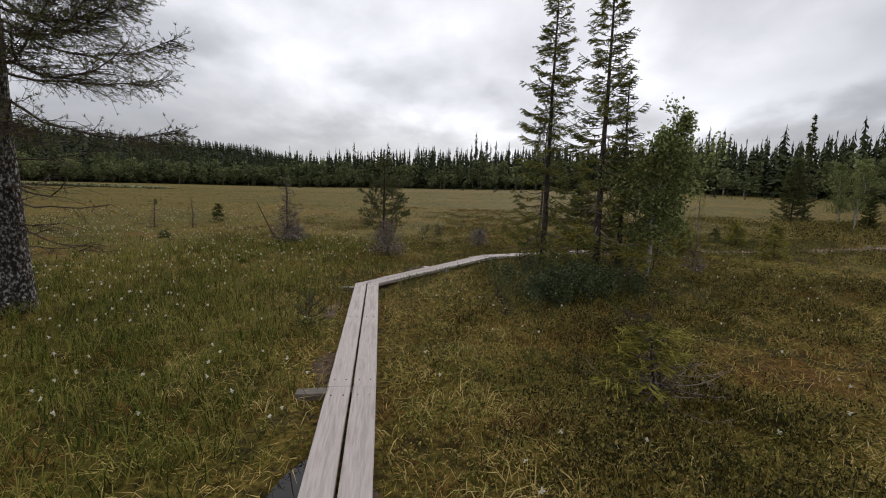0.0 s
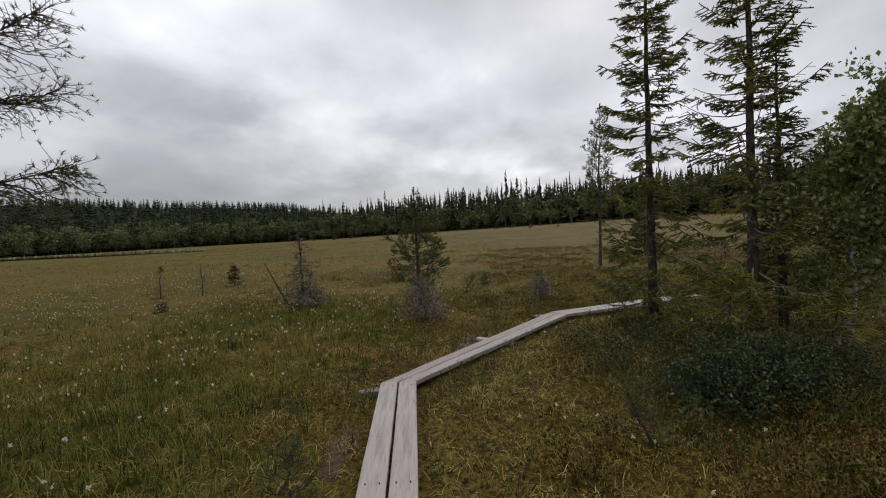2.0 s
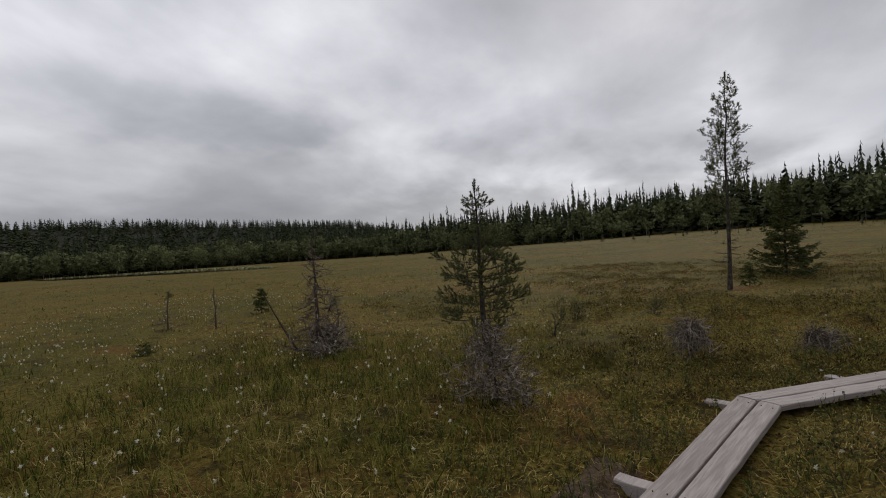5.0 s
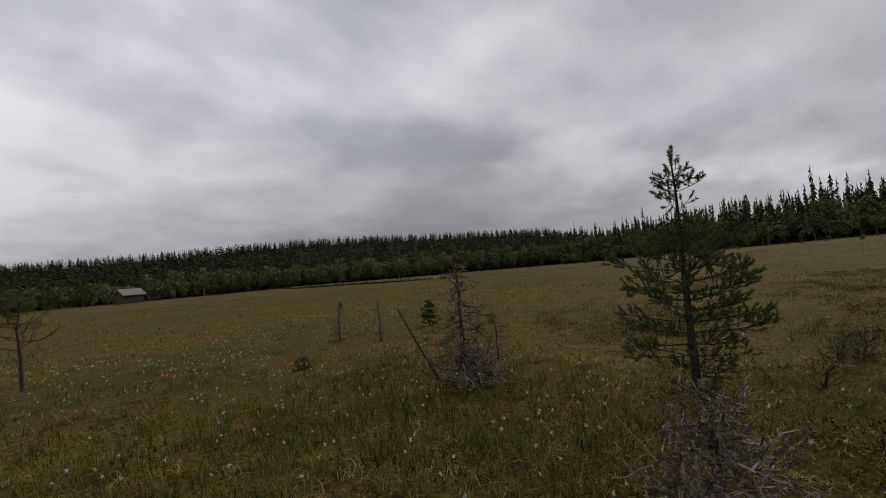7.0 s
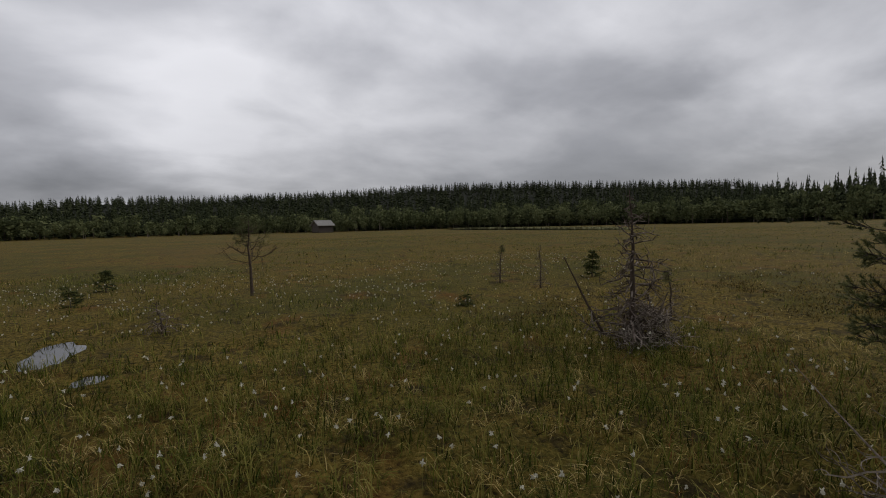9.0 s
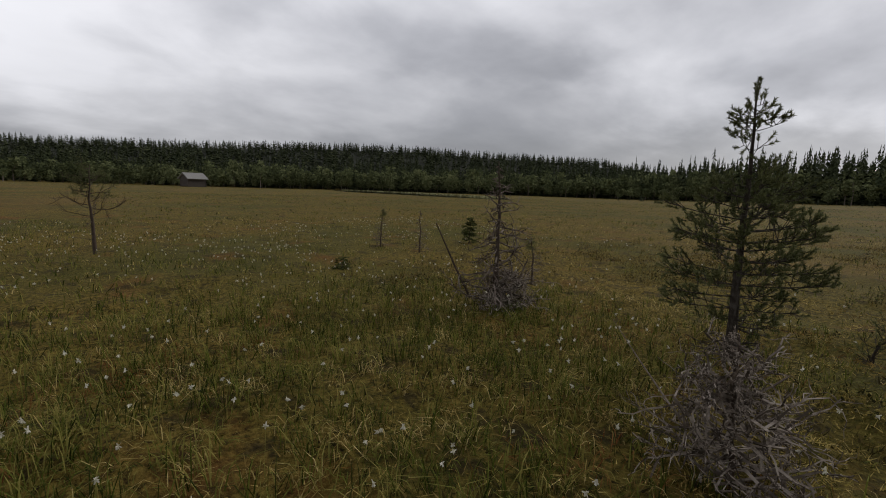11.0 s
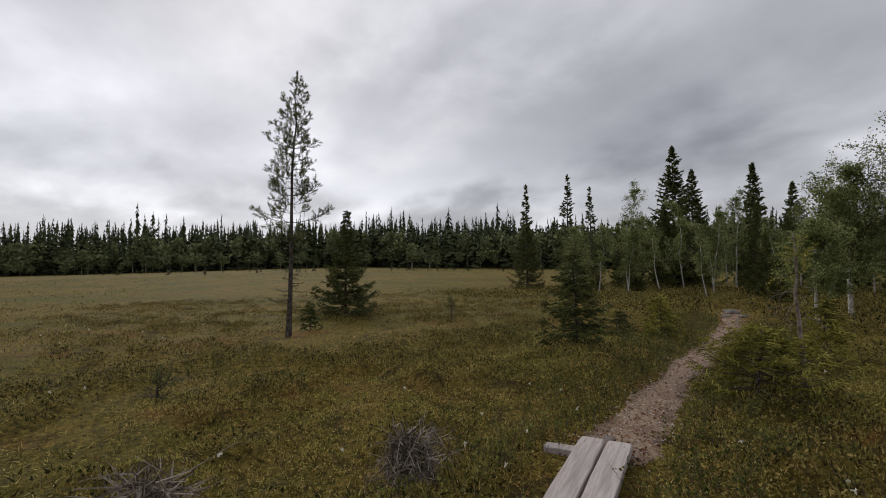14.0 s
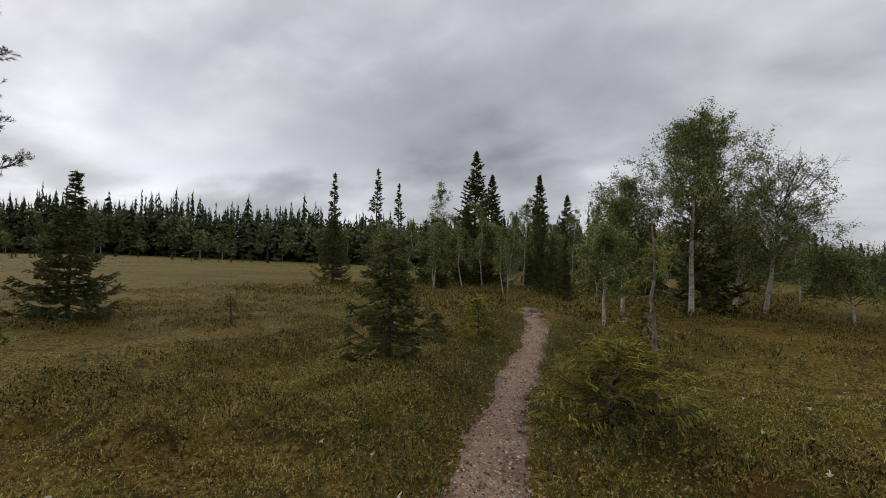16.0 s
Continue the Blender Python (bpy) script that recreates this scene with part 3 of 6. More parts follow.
def build_boardwalk():
    rng = np.random.default_rng(5)
    gap = 0.028
    words = ["grey weathered two-plank boardwalk over wet moss", "grey weathered two-plank boardwalk ending at a bend",
             "grey weathered two-plank boardwalk beside a wet hollow", "grey weathered two-plank boardwalk ending at a gravel trail"]
    ties = [[(0.12, 1.0), (0.6, 0.8)], [(0.01, 0.66), (0.985, 0.62)], [(0.53, 0.62), (0.985, 0.6)], [(0.42, 0.64), (0.955, 0.66)]]
    for s in range(4):
        l0, r0, l1, r1 = WALK_L[s], WALK_R[s], WALK_L[s + 1], WALK_R[s + 1]
        c0, c1 = lerp2(l0, r0, 0.5), lerp2(l1, r1, 0.5)
        ang = math.atan2(c1[1] - c0[1], c1[0] - c0[0]) - math.pi / 2
        length = math.dist(c0, c1)
        walkway = tagged(new("boardwalk"), words[s], "boardwalk", "boardwalk sections")
        e0, e1 = 0.003 / length, 1 - 0.003 / length
        for a, b in ((0.0, 0.5 - gap), (0.5 + gap, 1.0)):
            q = [lerp2(lerp2(l0, l1, e0), lerp2(r0, r1, e0), a), lerp2(lerp2(l0, l1, e0), lerp2(r0, r1, e0), b),
                 lerp2(lerp2(l0, l1, e1), lerp2(r0, r1, e1), b), lerp2(lerp2(l0, l1, e1), lerp2(r0, r1, e1), a)]
            g = slab(q, PLANK_TOP - 0.05, PLANK_TOP + rng.normal(0, 0.002), rng, 18)
            local_part("plank", g, M_PLANK, walkway, (*lerp2(q[0], q[1], 0.5), 0), ang)
        nx, ny = math.cos(ang), math.sin(ang)
        for t, wide in ties[s]:
            cx, cy = lerp2(c0, c1, t)
            shift = 0.14 if s else 0.0
            tx, ty = math.sin(ang) * -0.06, math.cos(ang) * 0.06
            la, lb = (cx - nx * (wide / 2 + shift), cy - ny * (wide / 2 + shift)), (cx + nx * (wide / 2 - shift), cy + ny * (wide / 2 - shift))
            q = [(la[0] + tx, la[1] + ty), (la[0] - tx, la[1] - ty), (lb[0] - tx, lb[1] - ty), (lb[0] + tx, lb[1] + ty)]
            g = slab(q, -0.05, PLANK_TOP - 0.052, rng, 6, 0.005)
            local_part("sleeper", g, M_PLANK if s > 1 else M_SLEEPER, walkway, (cx, cy, 0), ang, "rough split sleeper under the planks")
        for t in (0.03, 0.5, 0.97):
            for a in (0.12, 0.36, 0.64, 0.88):
                x, y = lerp2(lerp2(l0, l1, t), lerp2(r0, r1, t), a)
                g = Geo()
                tube(g, [(x, y, PLANK_TOP - 0.01), (x, y, PLANK_TOP + 0.006)], [0.005, 0.005], 6)
                part("nail", g, M_TWIG_D, walkway, "small rusty nail head")


build_boardwalk()


# ---- gravel trail ----
def smooth_line(pts, step=0.12):
    p = np.array(pts, dtype=float)
    d = np.concatenate([[0], np.cumsum(np.linalg.norm(np.diff(p, axis=0), axis=1))])
    s = np.arange(0, d[-1], step)
    q = np.stack([np.interp(s, d, p[:, 0]), np.interp(s, d, p[:, 1])], -1)
    for _ in range(12):
        q[1:-1] = (q[:-2] + 2 * q[1:-1] + q[2:]) / 4
    return q


def build_trail():
    rng = np.random.default_rng(8)
    c = smooth_line(TRAIL)
    t = unit(np.gradient(c, axis=0))
    nrm = np.stack([-t[:, 1], t[:, 0]], -1)
    n = len(c)
    s = np.linspace(0, 1, n)
    half = 0.28 + 0.05 * np.sin(s * 23) + 0.04 * np.sin(s * 51)
    cols = np.array([-1.0, -0.8, -0.4, 0.0, 0.4, 0.8, 1.0])
    lift = np.array([-0.03, 0.012, 0.022, 0.026, 0.022, 0.012, -0.03])
    jag = rng.normal(0, 0.08, (n, 2))
    p = c[:, None] + nrm[:, None] * (cols[None] * half[:, None])[..., None]
    p[:, 0] += nrm * jag[:, :1]
    p[:, -1] += nrm * jag[:, 1:]
    z = ground_z(p[..., 0], p[..., 1]) + lift[None]
    v = np.concatenate([p, z[..., None]], -1).reshape(-1, 3)
    k = len(cols)
    i = (np.arange(n - 1)[:, None] * k + np.arange(k - 1)[None]).ravel()
    f = np.concatenate([np.stack([i, i + k + 1, i + 1], -1), np.stack([i, i + k, i + k + 1], -1)])
    tagged(part("path", Geo().add(v, f), M_GRAVEL, smooth=True), "narrow pinkish gravel footpath worn through the heath", "path", kind="structure")
    # loose stones on it
    m = 5200
    j = (rng.random(m) ** 1.6 * (n - 1)).astype(int)
    off = np.clip(rng.normal(0, 0.55, m), -1.25, 1.25) * half[j]
    xy = c[j] + nrm[j] * off[:, None] + rng.normal(0, 0.05, (m, 2))
    stones("gravel", xy, 0.006 + 0.012 * rng.random(m) ** 2, rng, 0.022, "loose pinkish gravel stones on the footpath")
    m = 900
    a = rng.random(m)
    xy = np.stack([-0.8 + 0.75 * a + rng.normal(0, 0.14, m), 7.75 + 1.25 * a + rng.normal(0, 0.14, m)], -1)
    stones("gravel", xy, 0.006 + 0.008 * rng.random(m), rng, 0.0, "reddish gravel spilled beside the boardwalk", M_LITTER)


def stones(name, xy, r, rng, lift, label, mat=None):
    m = len(xy)
    z = ground_z(xy[:, 0], xy[:, 1]) + lift
    octa = np.array([[1, 0, 0], [0, 1, 0], [-1, 0, 0], [0, -1, 0], [0, 0, 0.7], [0, 0, -0.7]])
    fo = np.array([[0, 1, 4], [1, 2, 4], [2, 3, 4], [3, 0, 4], [1, 0, 5], [2, 1, 5], [3, 2, 5], [0, 3, 5]])
    v = octa[None] * (0.65 + 0.7 * rng.random((m, 6, 3))) * r[:, None, None]
    a = rng.random(m) * 6.28
    ca, sa = np.cos(a)[:, None], np.sin(a)[:, None]
    v = np.stack([v[..., 0] * ca - v[..., 1] * sa, v[..., 0] * sa + v[..., 1] * ca, v[..., 2]], -1)
    v = v + np.stack([xy[:, 0], xy[:, 1], z], -1)[:, None]
    ob = part(name, Geo().add(v, fo[None] + (np.arange(m) * 6)[:, None, None]), mat or M_STONE)
    tagged(ob, label, "gravel", kind="stuff")


build_trail()


def build_peat(cx, cy, rx, ry, turn, seed):
    """Bare wet peat trodden beside the planks."""
    rng = np.random.default_rng(seed)
    rings, sides = 6, 36
    a = np.linspace(0, 2 * math.pi, sides, endpoint=False)
    edge = 1 + 0.16 * np.sin(3 * a + seed) + 0.12 * np.sin(5 * a + 2 * seed) + rng.normal(0, 0.06, sides)
    f = np.linspace(0, 1, rings)[:, None] * edge[None]
    x, y, t = rx * f * np.cos(a), ry * f * np.sin(a), radians(turn)
    x, y = cx + x * math.cos(t) - y * math.sin(t), cy + x * math.sin(t) + y * math.cos(t)
    lift = np.array([0.014, 0.014, 0.014, 0.012, 0.006, -0.03])[:, None] + rng.normal(0, 0.002, f.shape)
    v = np.stack([x, y, ground_z(x, y) + lift], -1).reshape(-1, 3)
    i = (np.arange(rings - 1)[:, None] * sides + np.arange(sides)[None]).ravel()
    j = (np.arange(rings - 1)[:, None] * sides + (np.arange(sides)[None] + 1) % sides).ravel()
    g = Geo().add(v, np.concatenate([np.stack([i, j, j + sides], -1), np.stack([i, j + sides, i + sides], -1)]))
    tagged(part("ground_peat", g, M_MUD, smooth=True), "dark bare wet peat beside the boardwalk", "ground", kind="structure")


for i, spot in enumerate([(0.62, 0.55, 0.2, 1.0, 16), (-0.15, 3.1, 0.14, 0.55, 16), (-0.95, 5.2, 0.16, 0.6, 16), (-0.42, 8.75, 0.3, 0.55, -24), (1.02, 0.9, 0.12, 0.7, 16)]):
    build_peat(*spot, 61 + i)


def build_litter():
    """Fallen leaves along the trail and beside the planks."""
    rng = np.random.default_rng(19)
    c = smooth_line(TRAIL)
    j = (rng.random(1500) ** 1.5 * (len(c) - 1)).astype(int)
    xy = c[j] + rng.normal(0, 0.17, (1500, 2))
    p = np.stack([xy[:, 0], xy[:, 1], ground_z(xy[:, 0], xy[:, 1]) + 0.03], -1)
    w = smooth_line(WALK_C)
    j = rng.integers(0, len(w), 2600)
    xy = w[j] + unit(rng.normal(size=(2600, 2))) * (0.24 + np.abs(rng.normal(0, 0.09, (2600, 1))))
    p = np.concatenate([p, np.stack([xy[:, 0], xy[:, 1], ground_z(xy[:, 0], xy[:, 1]) + 0.008], -1)])
    tagged(part("leaf_litter", leaves(Geo(), p, 0.026, rng, 0.2), M_LITTER), "brown fallen leaves beside the trail and planks", "leaf litter", kind="stuff")


build_litter()


def build_rock(x, y, r, seed):
    rng = np.random.default_rng(seed)
    bm = bmesh.new()
    bmesh.ops.create_icosphere(bm, subdivisions=2, radius=r)
    for v in bm.verts:
        v.co = Vector((v.co.x * 1.3, v.co.y, v.co.z * 0.55)) * (1 + 0.35 * (noise.noise(v.co * (1.6 / r) + Vector((seed, 0, 0))))) + Vector((0, 0, r * 0.2))
    me = bpy.data.meshes.new("rock")
    bm.to_mesh(me)
    bm.free()
    me.materials.append(M_ROCK)
    ob = new("rock", me)
    ob.matrix_basis = pose(x, y, ground_at(x, y), 0, 0, float(rng.random() * 360))
    tagged(ob, "grey-pink boulder beside the footpath", "rock", "path stones")


for i, (x, y, r) in enumerate([(14.2, 17.6, 0.11), (14.6, 17.35, 0.1), (15.3, 18.1, 0.2), (4.05, 12.62, 0.06)]):
    build_rock(x, y, r, 40 + i)


# ---- trees ----
def curve_pts(p0, az, rise, length, droop, up, n=6):
    """Points along a bough: leaves at an angle, sags, and lifts at the tip."""
    t = np.linspace(0, 1, n)
    h = length * t * math.cos(rise)
    z = length * (t * math.sin(rise) - droop * t * (1.6 - t) + up * t ** 3)
    return np.stack([p0[0] + h * math.cos(az), p0[1] + h * math.sin(az), p0[2] + z], -1)


def at_line(pts, t):
    k = np.clip(np.asarray(t) * (len(pts) - 1), 0, len(pts) - 1.001)
    i = k.astype(int)
    return pts[i] + (pts[i + 1] - pts[i]) * (k - i)[:, None]


def trunk_line(h, rng, bend=0.03, n=14, lean=(0, 0)):
    t = np.linspace(0, 1, n)
    wx, wy = np.cumsum(rng.normal(0, bend, n)), np.cumsum(rng.normal(0, bend, n))
    return np.stack([(wx - wx[0]) * t + lean[0] * t * h, (wy - wy[0]) * t + lean[1] * t * h, t * h - 0.06], -1)


def make_tree(name, pose_m, trunk, wood, foliage, mats, label, category, group, labels=("", "", "")):
    thing = tagged(new(name), label, category, group)
    if trunk and trunk.n:
        part("trunk", trunk, mats[0], thing, labels[0], True)
    if wood and wood.n:
        part("branchwork", wood, mats[1], thing, labels[1])
    if foliage and foliage.n:
        part("crown", foliage, mats[2], thing, labels[2])
    thing.matrix_basis = pose_m
    return thing


def stand(x, y, rz=0.0, sink=0.0):
    return pose(x, y, ground_at(x, y) - sink, 0, 0, rz)


def spruce_geo(h, r, seed, clear=0.05, gap=0.14, per=5, step=0.07, nper=150, nlen=0.016, nwid=0.004, gaps=0.15, droop=0.35, bare=0.0, bend=0.012, thick=1.0, lean=(0, 0), profile=0.8):
    """Spruce with whorled, sagging boughs and needle-clad twigs."""
    rng = np.random.default_rng(seed)
    trunk, wood, fol = Geo(), Geo(), Geo()
    tl = trunk_line(h, rng, bend, 16, lean)
    r0 = (0.008 + 0.0125 * h) * thick
    tube(trunk, tl, np.linspace(r0, 0.006, 16) * (1 + 0.25 * np.exp(-np.linspace(0, 16, 16))), 10)
    z = clear * h
    sp, sq, sr, np_, nq = [], [], [], [], []
    while z < h * 0.985:
        f = z / h
        reach = r * (1 - f) ** profile * (0.55 + 0.45 * min(1.0, f / 0.18 + 0.5))
        for k in range(per):
            if rng.random() < gaps:
                continue
            az = 2 * math.pi * (k + rng.random() * 0.8) / per + z * 7
            ln = max(0.05, reach * (0.55 + 0.65 * rng.random()))
            base = at_line(tl, [min(0.999, (z + rng.normal(0, gap * 0.3)) / h)])[0]
            b = curve_pts(base, az, 0.55 * f ** 1.5 + 0.05 + rng.normal(0, 0.1), ln, droop * (1 - f * 0.8) * (0.7 + 0.6 * rng.random()), 0.28 * (1 - f))
            br = 0.004 + 0.009 * ln
            sp.append(b[:-1])
            sq.append(b[1:])
            sr.append(np.linspace(br, br * 0.35, len(b))[:-1])
            if rng.random() < bare * (1 - f):
                ntw, clad = max(2, int(ln / step * 0.5)), False
            else:
                ntw, clad = max(3, int(2 * ln / step)), True
            t = 0.18 + 0.8 * rng.random(ntw) if ln > 0.25 else rng.random(ntw)
            p = at_line(b, t)
            side = np.where(rng.random(ntw) < 0.5, 1.0, -1.0)
            d = unit(b[-1] - b[0])
            lat = np.array([-math.sin(az), math.cos(az), 0.0])
            tw = (0.1 + 0.36 * (1 - t) * ln) * (0.6 + 0.7 * rng.random(ntw))
            tw = np.minimum(tw, max(0.15, 2.4 * step))
            q = p + unit(d[None] * 0.8 + lat[None] * side[:, None] * (0.7 + 0.4 * rng.random((ntw, 1))) + np.stack([np.zeros(ntw), np.zeros(ntw), -0.28 - 0.4 * rng.random(ntw)], -1)) * tw[:, None]
            sp.append(p)
            sq.append(q)
            sr.append(np.full(ntw, 0.0032))
            if clad:
                np_ += [p, b[2:-1]]
                nq += [q, b[3:]]
                m = (p + q) / 2
                sub = m + unit(q - p + rng.normal(0, 0.5, q.shape) * tw[:, None]) * tw[:, None] * 0.45
                np_.append(m)
                nq.append(sub)
        z += gap * (0.7 + 0.6 * rng.random()) * (1 - 0.45 * f)
    tip = tl[-1]
    np_.append(tip[None] - [[0, 0, 0.18]])
    nq.append(tip[None] + [[0, 0, 0.05]])
    rr = np.concatenate(sr)
    sticks(wood, np.concatenate(sp), np.concatenate(sq), rr, rr * 0.7, 3)
    p, q = np.concatenate(np_), np.concatenate(nq)
    needles(fol, p, q, nper, nlen, nwid, rng)
    sticks(fol, p, q, nwid * 0.9, nwid * 0.5, 3)
    return trunk, wood, fol


def pine_geo(h, r, seed, clear=0.25, gap=0.2, per=5, tufts=3, tuft_n=46, nlen=0.045, nwid=0.004, rise=0.45, droop=0.12, bend=0.015, dead_low=0, thick=1.0, lean=(0, 0), shape=((0, 0.15, 1), (0.7, 1, 0.05)), gaps=0.1, aim=None, tip_up=0.22, bare_top=0.0):
    """Pine with needle tufts at the ends of upturned shoots."""
    rng = np.random.default_rng(seed)
    trunk, wood, fol = Geo(), Geo(), Geo()
    tl = trunk_line(h, rng, bend, 16, lean)
    r0 = (0.012 + 0.0135 * h) * thick
    tube(trunk, tl, np.linspace(r0, 0.007, 16) * (1 + 0.3 * np.exp(-np.linspace(0, 14, 16))), 12)
    sp, sq, sr, np_, nq = [], [], [], [], []
    z = clear * h
    while z < h * 0.97:
        f = (z - clear * h) / (h - clear * h)
        reach = r * float(np.interp(f, *shape))
        for k in range(per):
            if rng.random() < gaps or (f > 0.62 and rng.random() < bare_top):
                continue
            az = 2 * math.pi * (k + rng.random() * 0.7) / per + z * 5
            if aim is not None and rng.random() < 0.5:
                az = aim + rng.normal(0, 0.55)
            ln = max(0.07, reach * (0.45 + 0.7 * rng.random()))
            base = at_line(tl, [min(0.999, z / h)])[0]
            b = curve_pts(base, az, rise * (0.35 + 0.9 * f), ln, droop, tip_up)
            br = 0.004 + 0.006 * ln
            sp.append(b[:-1])
            sq.append(b[1:])
            sr.append(np.linspace(br, br * 0.4, len(b))[:-1])
            nt = max(2, int(tufts * ln / 0.16))
            t = np.concatenate([0.3 + 0.7 * rng.random(nt) ** 0.7, [1.0]])
            p = at_line(b, t)
            d = unit(b[-1] - b[-3])
            tw = (0.06 + 0.26 * (1 - t) * ln) * (0.6 + 0.8 * rng.random(len(t)))
            way = unit(d[None] + rng.normal(0, 0.8, (len(t), 3)) + np.array([[0, 0, 0.3]]))
            q = p + way * tw[:, None]
            sp.append(p)
            sq.append(q)
            sr.append(np.full(len(t), 0.004))
            shoot = 0.05 + 0.05 * rng.random((len(t), 1))
            way2 = unit(way + np.array([[0, 0, 0.5]]))
            np_.append(q - way * 0.01)
            nq.append(q + way2 * shoot)
        z += gap * (0.75 + 0.5 * rng.random()) * (1 - 0.35 * f)
    for k in range(dead_low):
        zz = h * clear * (0.3 + 0.75 * rng.random())
        az = rng.random() * 6.28 if aim is None or k % 2 else aim + rng.normal(0, 0.6)
        b = curve_pts(at_line(tl, [zz / h])[0], az, 0.1 + rng.normal(0, 0.15), r * (0.25 + 0.4 * rng.random()), 0.25, 0.1)
        sp.append(b[:-1])
        sq.append(b[1:])
        sr.append(np.linspace(0.012, 0.004, len(b))[:-1])
        t = 0.25 + 0.75 * rng.random(9)
        p = at_line(b, t)
        sp.append(p)
        sq.append(p + unit(rng.normal(0, 1, p.shape) + unit(b[-1] - b[0])) * 0.2 * rng.random((9, 1)))
        sr.append(np.full(9, 0.004))
    tip = tl[-1]
    np_.append(np.repeat(tip[None], 3, 0) - [[0, 0, 0.12]])
    nq.append(tip[None] + rng.normal(0, 0.02, (3, 3)) + [[0, 0, 0.08]])
    rr = np.concatenate(sr)
    sticks(wood, np.concatenate(sp), np.concatenate(sq), rr, rr * 0.7, 4)
    p, q = np.concatenate(np_), np.concatenate(nq)
    needles(fol, p, q, tuft_n / 0.075, nlen, nwid, rng, 0.8)
    return trunk, wood, fol


def twig_tree(start, way, length, radius, depth, rng, segs, tips, spread=0.6, kids=(3, 5), lift=0.12, wob=0.12, shrink=0.6):
    """Grows a branching stem into segs (from, to, radii); tips collects the fine ends."""
    n = 4
    p, d = np.array(start, dtype=float), np.array(way, dtype=float)
    pts = [p]
    for i in range(n):
        d = d + rng.normal(0, wob, 3) + np.array([0, 0, lift])
        d = d / np.linalg.norm(d)
        p = p + d * length / n
        pts.append(p)
    for i in range(n):
        segs.append((pts[i], pts[i + 1], radius * (1 - 0.5 * i / n), radius * (1 - 0.5 * (i + 1) / n)))
    if depth <= 1:
        tips.extend(pts[1:] if depth == 0 else pts[2:])
    if depth == 0:
        return
    for k in range(rng.integers(*kids)):
        t = 0.25 + 0.75 * rng.random()
        i = min(n - 1, int(t * n))
        q = pts[i] + (pts[i + 1] - pts[i]) * (t * n - i)
        r = rng.normal(0, 1, 3)
        nd = unit(unit(pts[-1] - pts[0]) * (1 - spread) + unit(r) * spread)
        twig_tree(q, nd, length * shrink * (0.6 + 0.6 * rng.random()), radius * 0.5, depth - 1, rng, segs, tips, spread, kids, lift, wob, shrink)


def put_segs(g, segs, sides=3):
    if segs:
        sticks(g, [s[0] for s in segs], [s[1] for s in segs], [s[2] for s in segs], [s[3] for s in segs], sides)
    return g


def birch_geo(h, r, seed, limbs=14, leaf=0.05, per_tip=4, clear=0.35, lean=(0.0, 0.0), bare_top=0.0, depth=2, stems=1, bend=0.03, ragged=0.0, stout=1.0):
    """Birch: pale bent stem, rising limbs, fine twigs and loose small leaves."""
    rng = np.random.default_rng(seed)
    trunk, wood, fol = Geo(), Geo(), Geo()
    segs, tips = [], []
    for s in range(stems):
        ln = (lean[0] + (rng.normal(0, 0.12) if s else 0), lean[1] + (rng.normal(0, 0.12) if s else 0))
        hh = h * (1 - 0.15 * s)
        tl = trunk_line(hh * 0.92, rng, bend, 12, ln)
        r0 = stout * (0.02 + 0.011 * h) / (1 + 0.3 * s)
        tube(trunk, tl, np.linspace(r0, 0.008, 12), 9)
        for k in range(limbs):
            f = clear + (0.98 - clear) * (k + rng.random()) / limbs
            az = k * 2.4 + rng.normal(0, 0.4)
            base = at_line(tl, [min(f, 0.999)])[0]
            reach = r * (0.45 + 0.75 * math.sin(math.pi * min(1, 0.3 + 0.7 * (f - clear) / (1 - clear)))) * (0.6 + 0.5 * rng.random())
            if ragged:
                reach = r * (1.15 - 0.8 * (f - clear) / (1 - clear)) * (1 - ragged + 1.6 * ragged * rng.random() ** 1.5)
            way = unit(np.array([math.cos(az), math.sin(az), 0.3 + 0.75 * f]))
            mine = []
            twig_tree(base, way, reach, 0.005 + 0.007 * reach, depth, rng, segs, mine, 0.6, (4, 7), 0.05, 0.14, 0.55)
            if rng.random() > bare_top * (f ** 3) * 1.6:
                tips.extend(mine)
    put_segs(wood, segs)
    t = np.repeat(rows_of(tips), per_tip, 0)
    t = t + rng.normal(0, leaf * 1.1, t.shape)
    leaves(fol, t, leaf, rng)
    return trunk, wood, fol


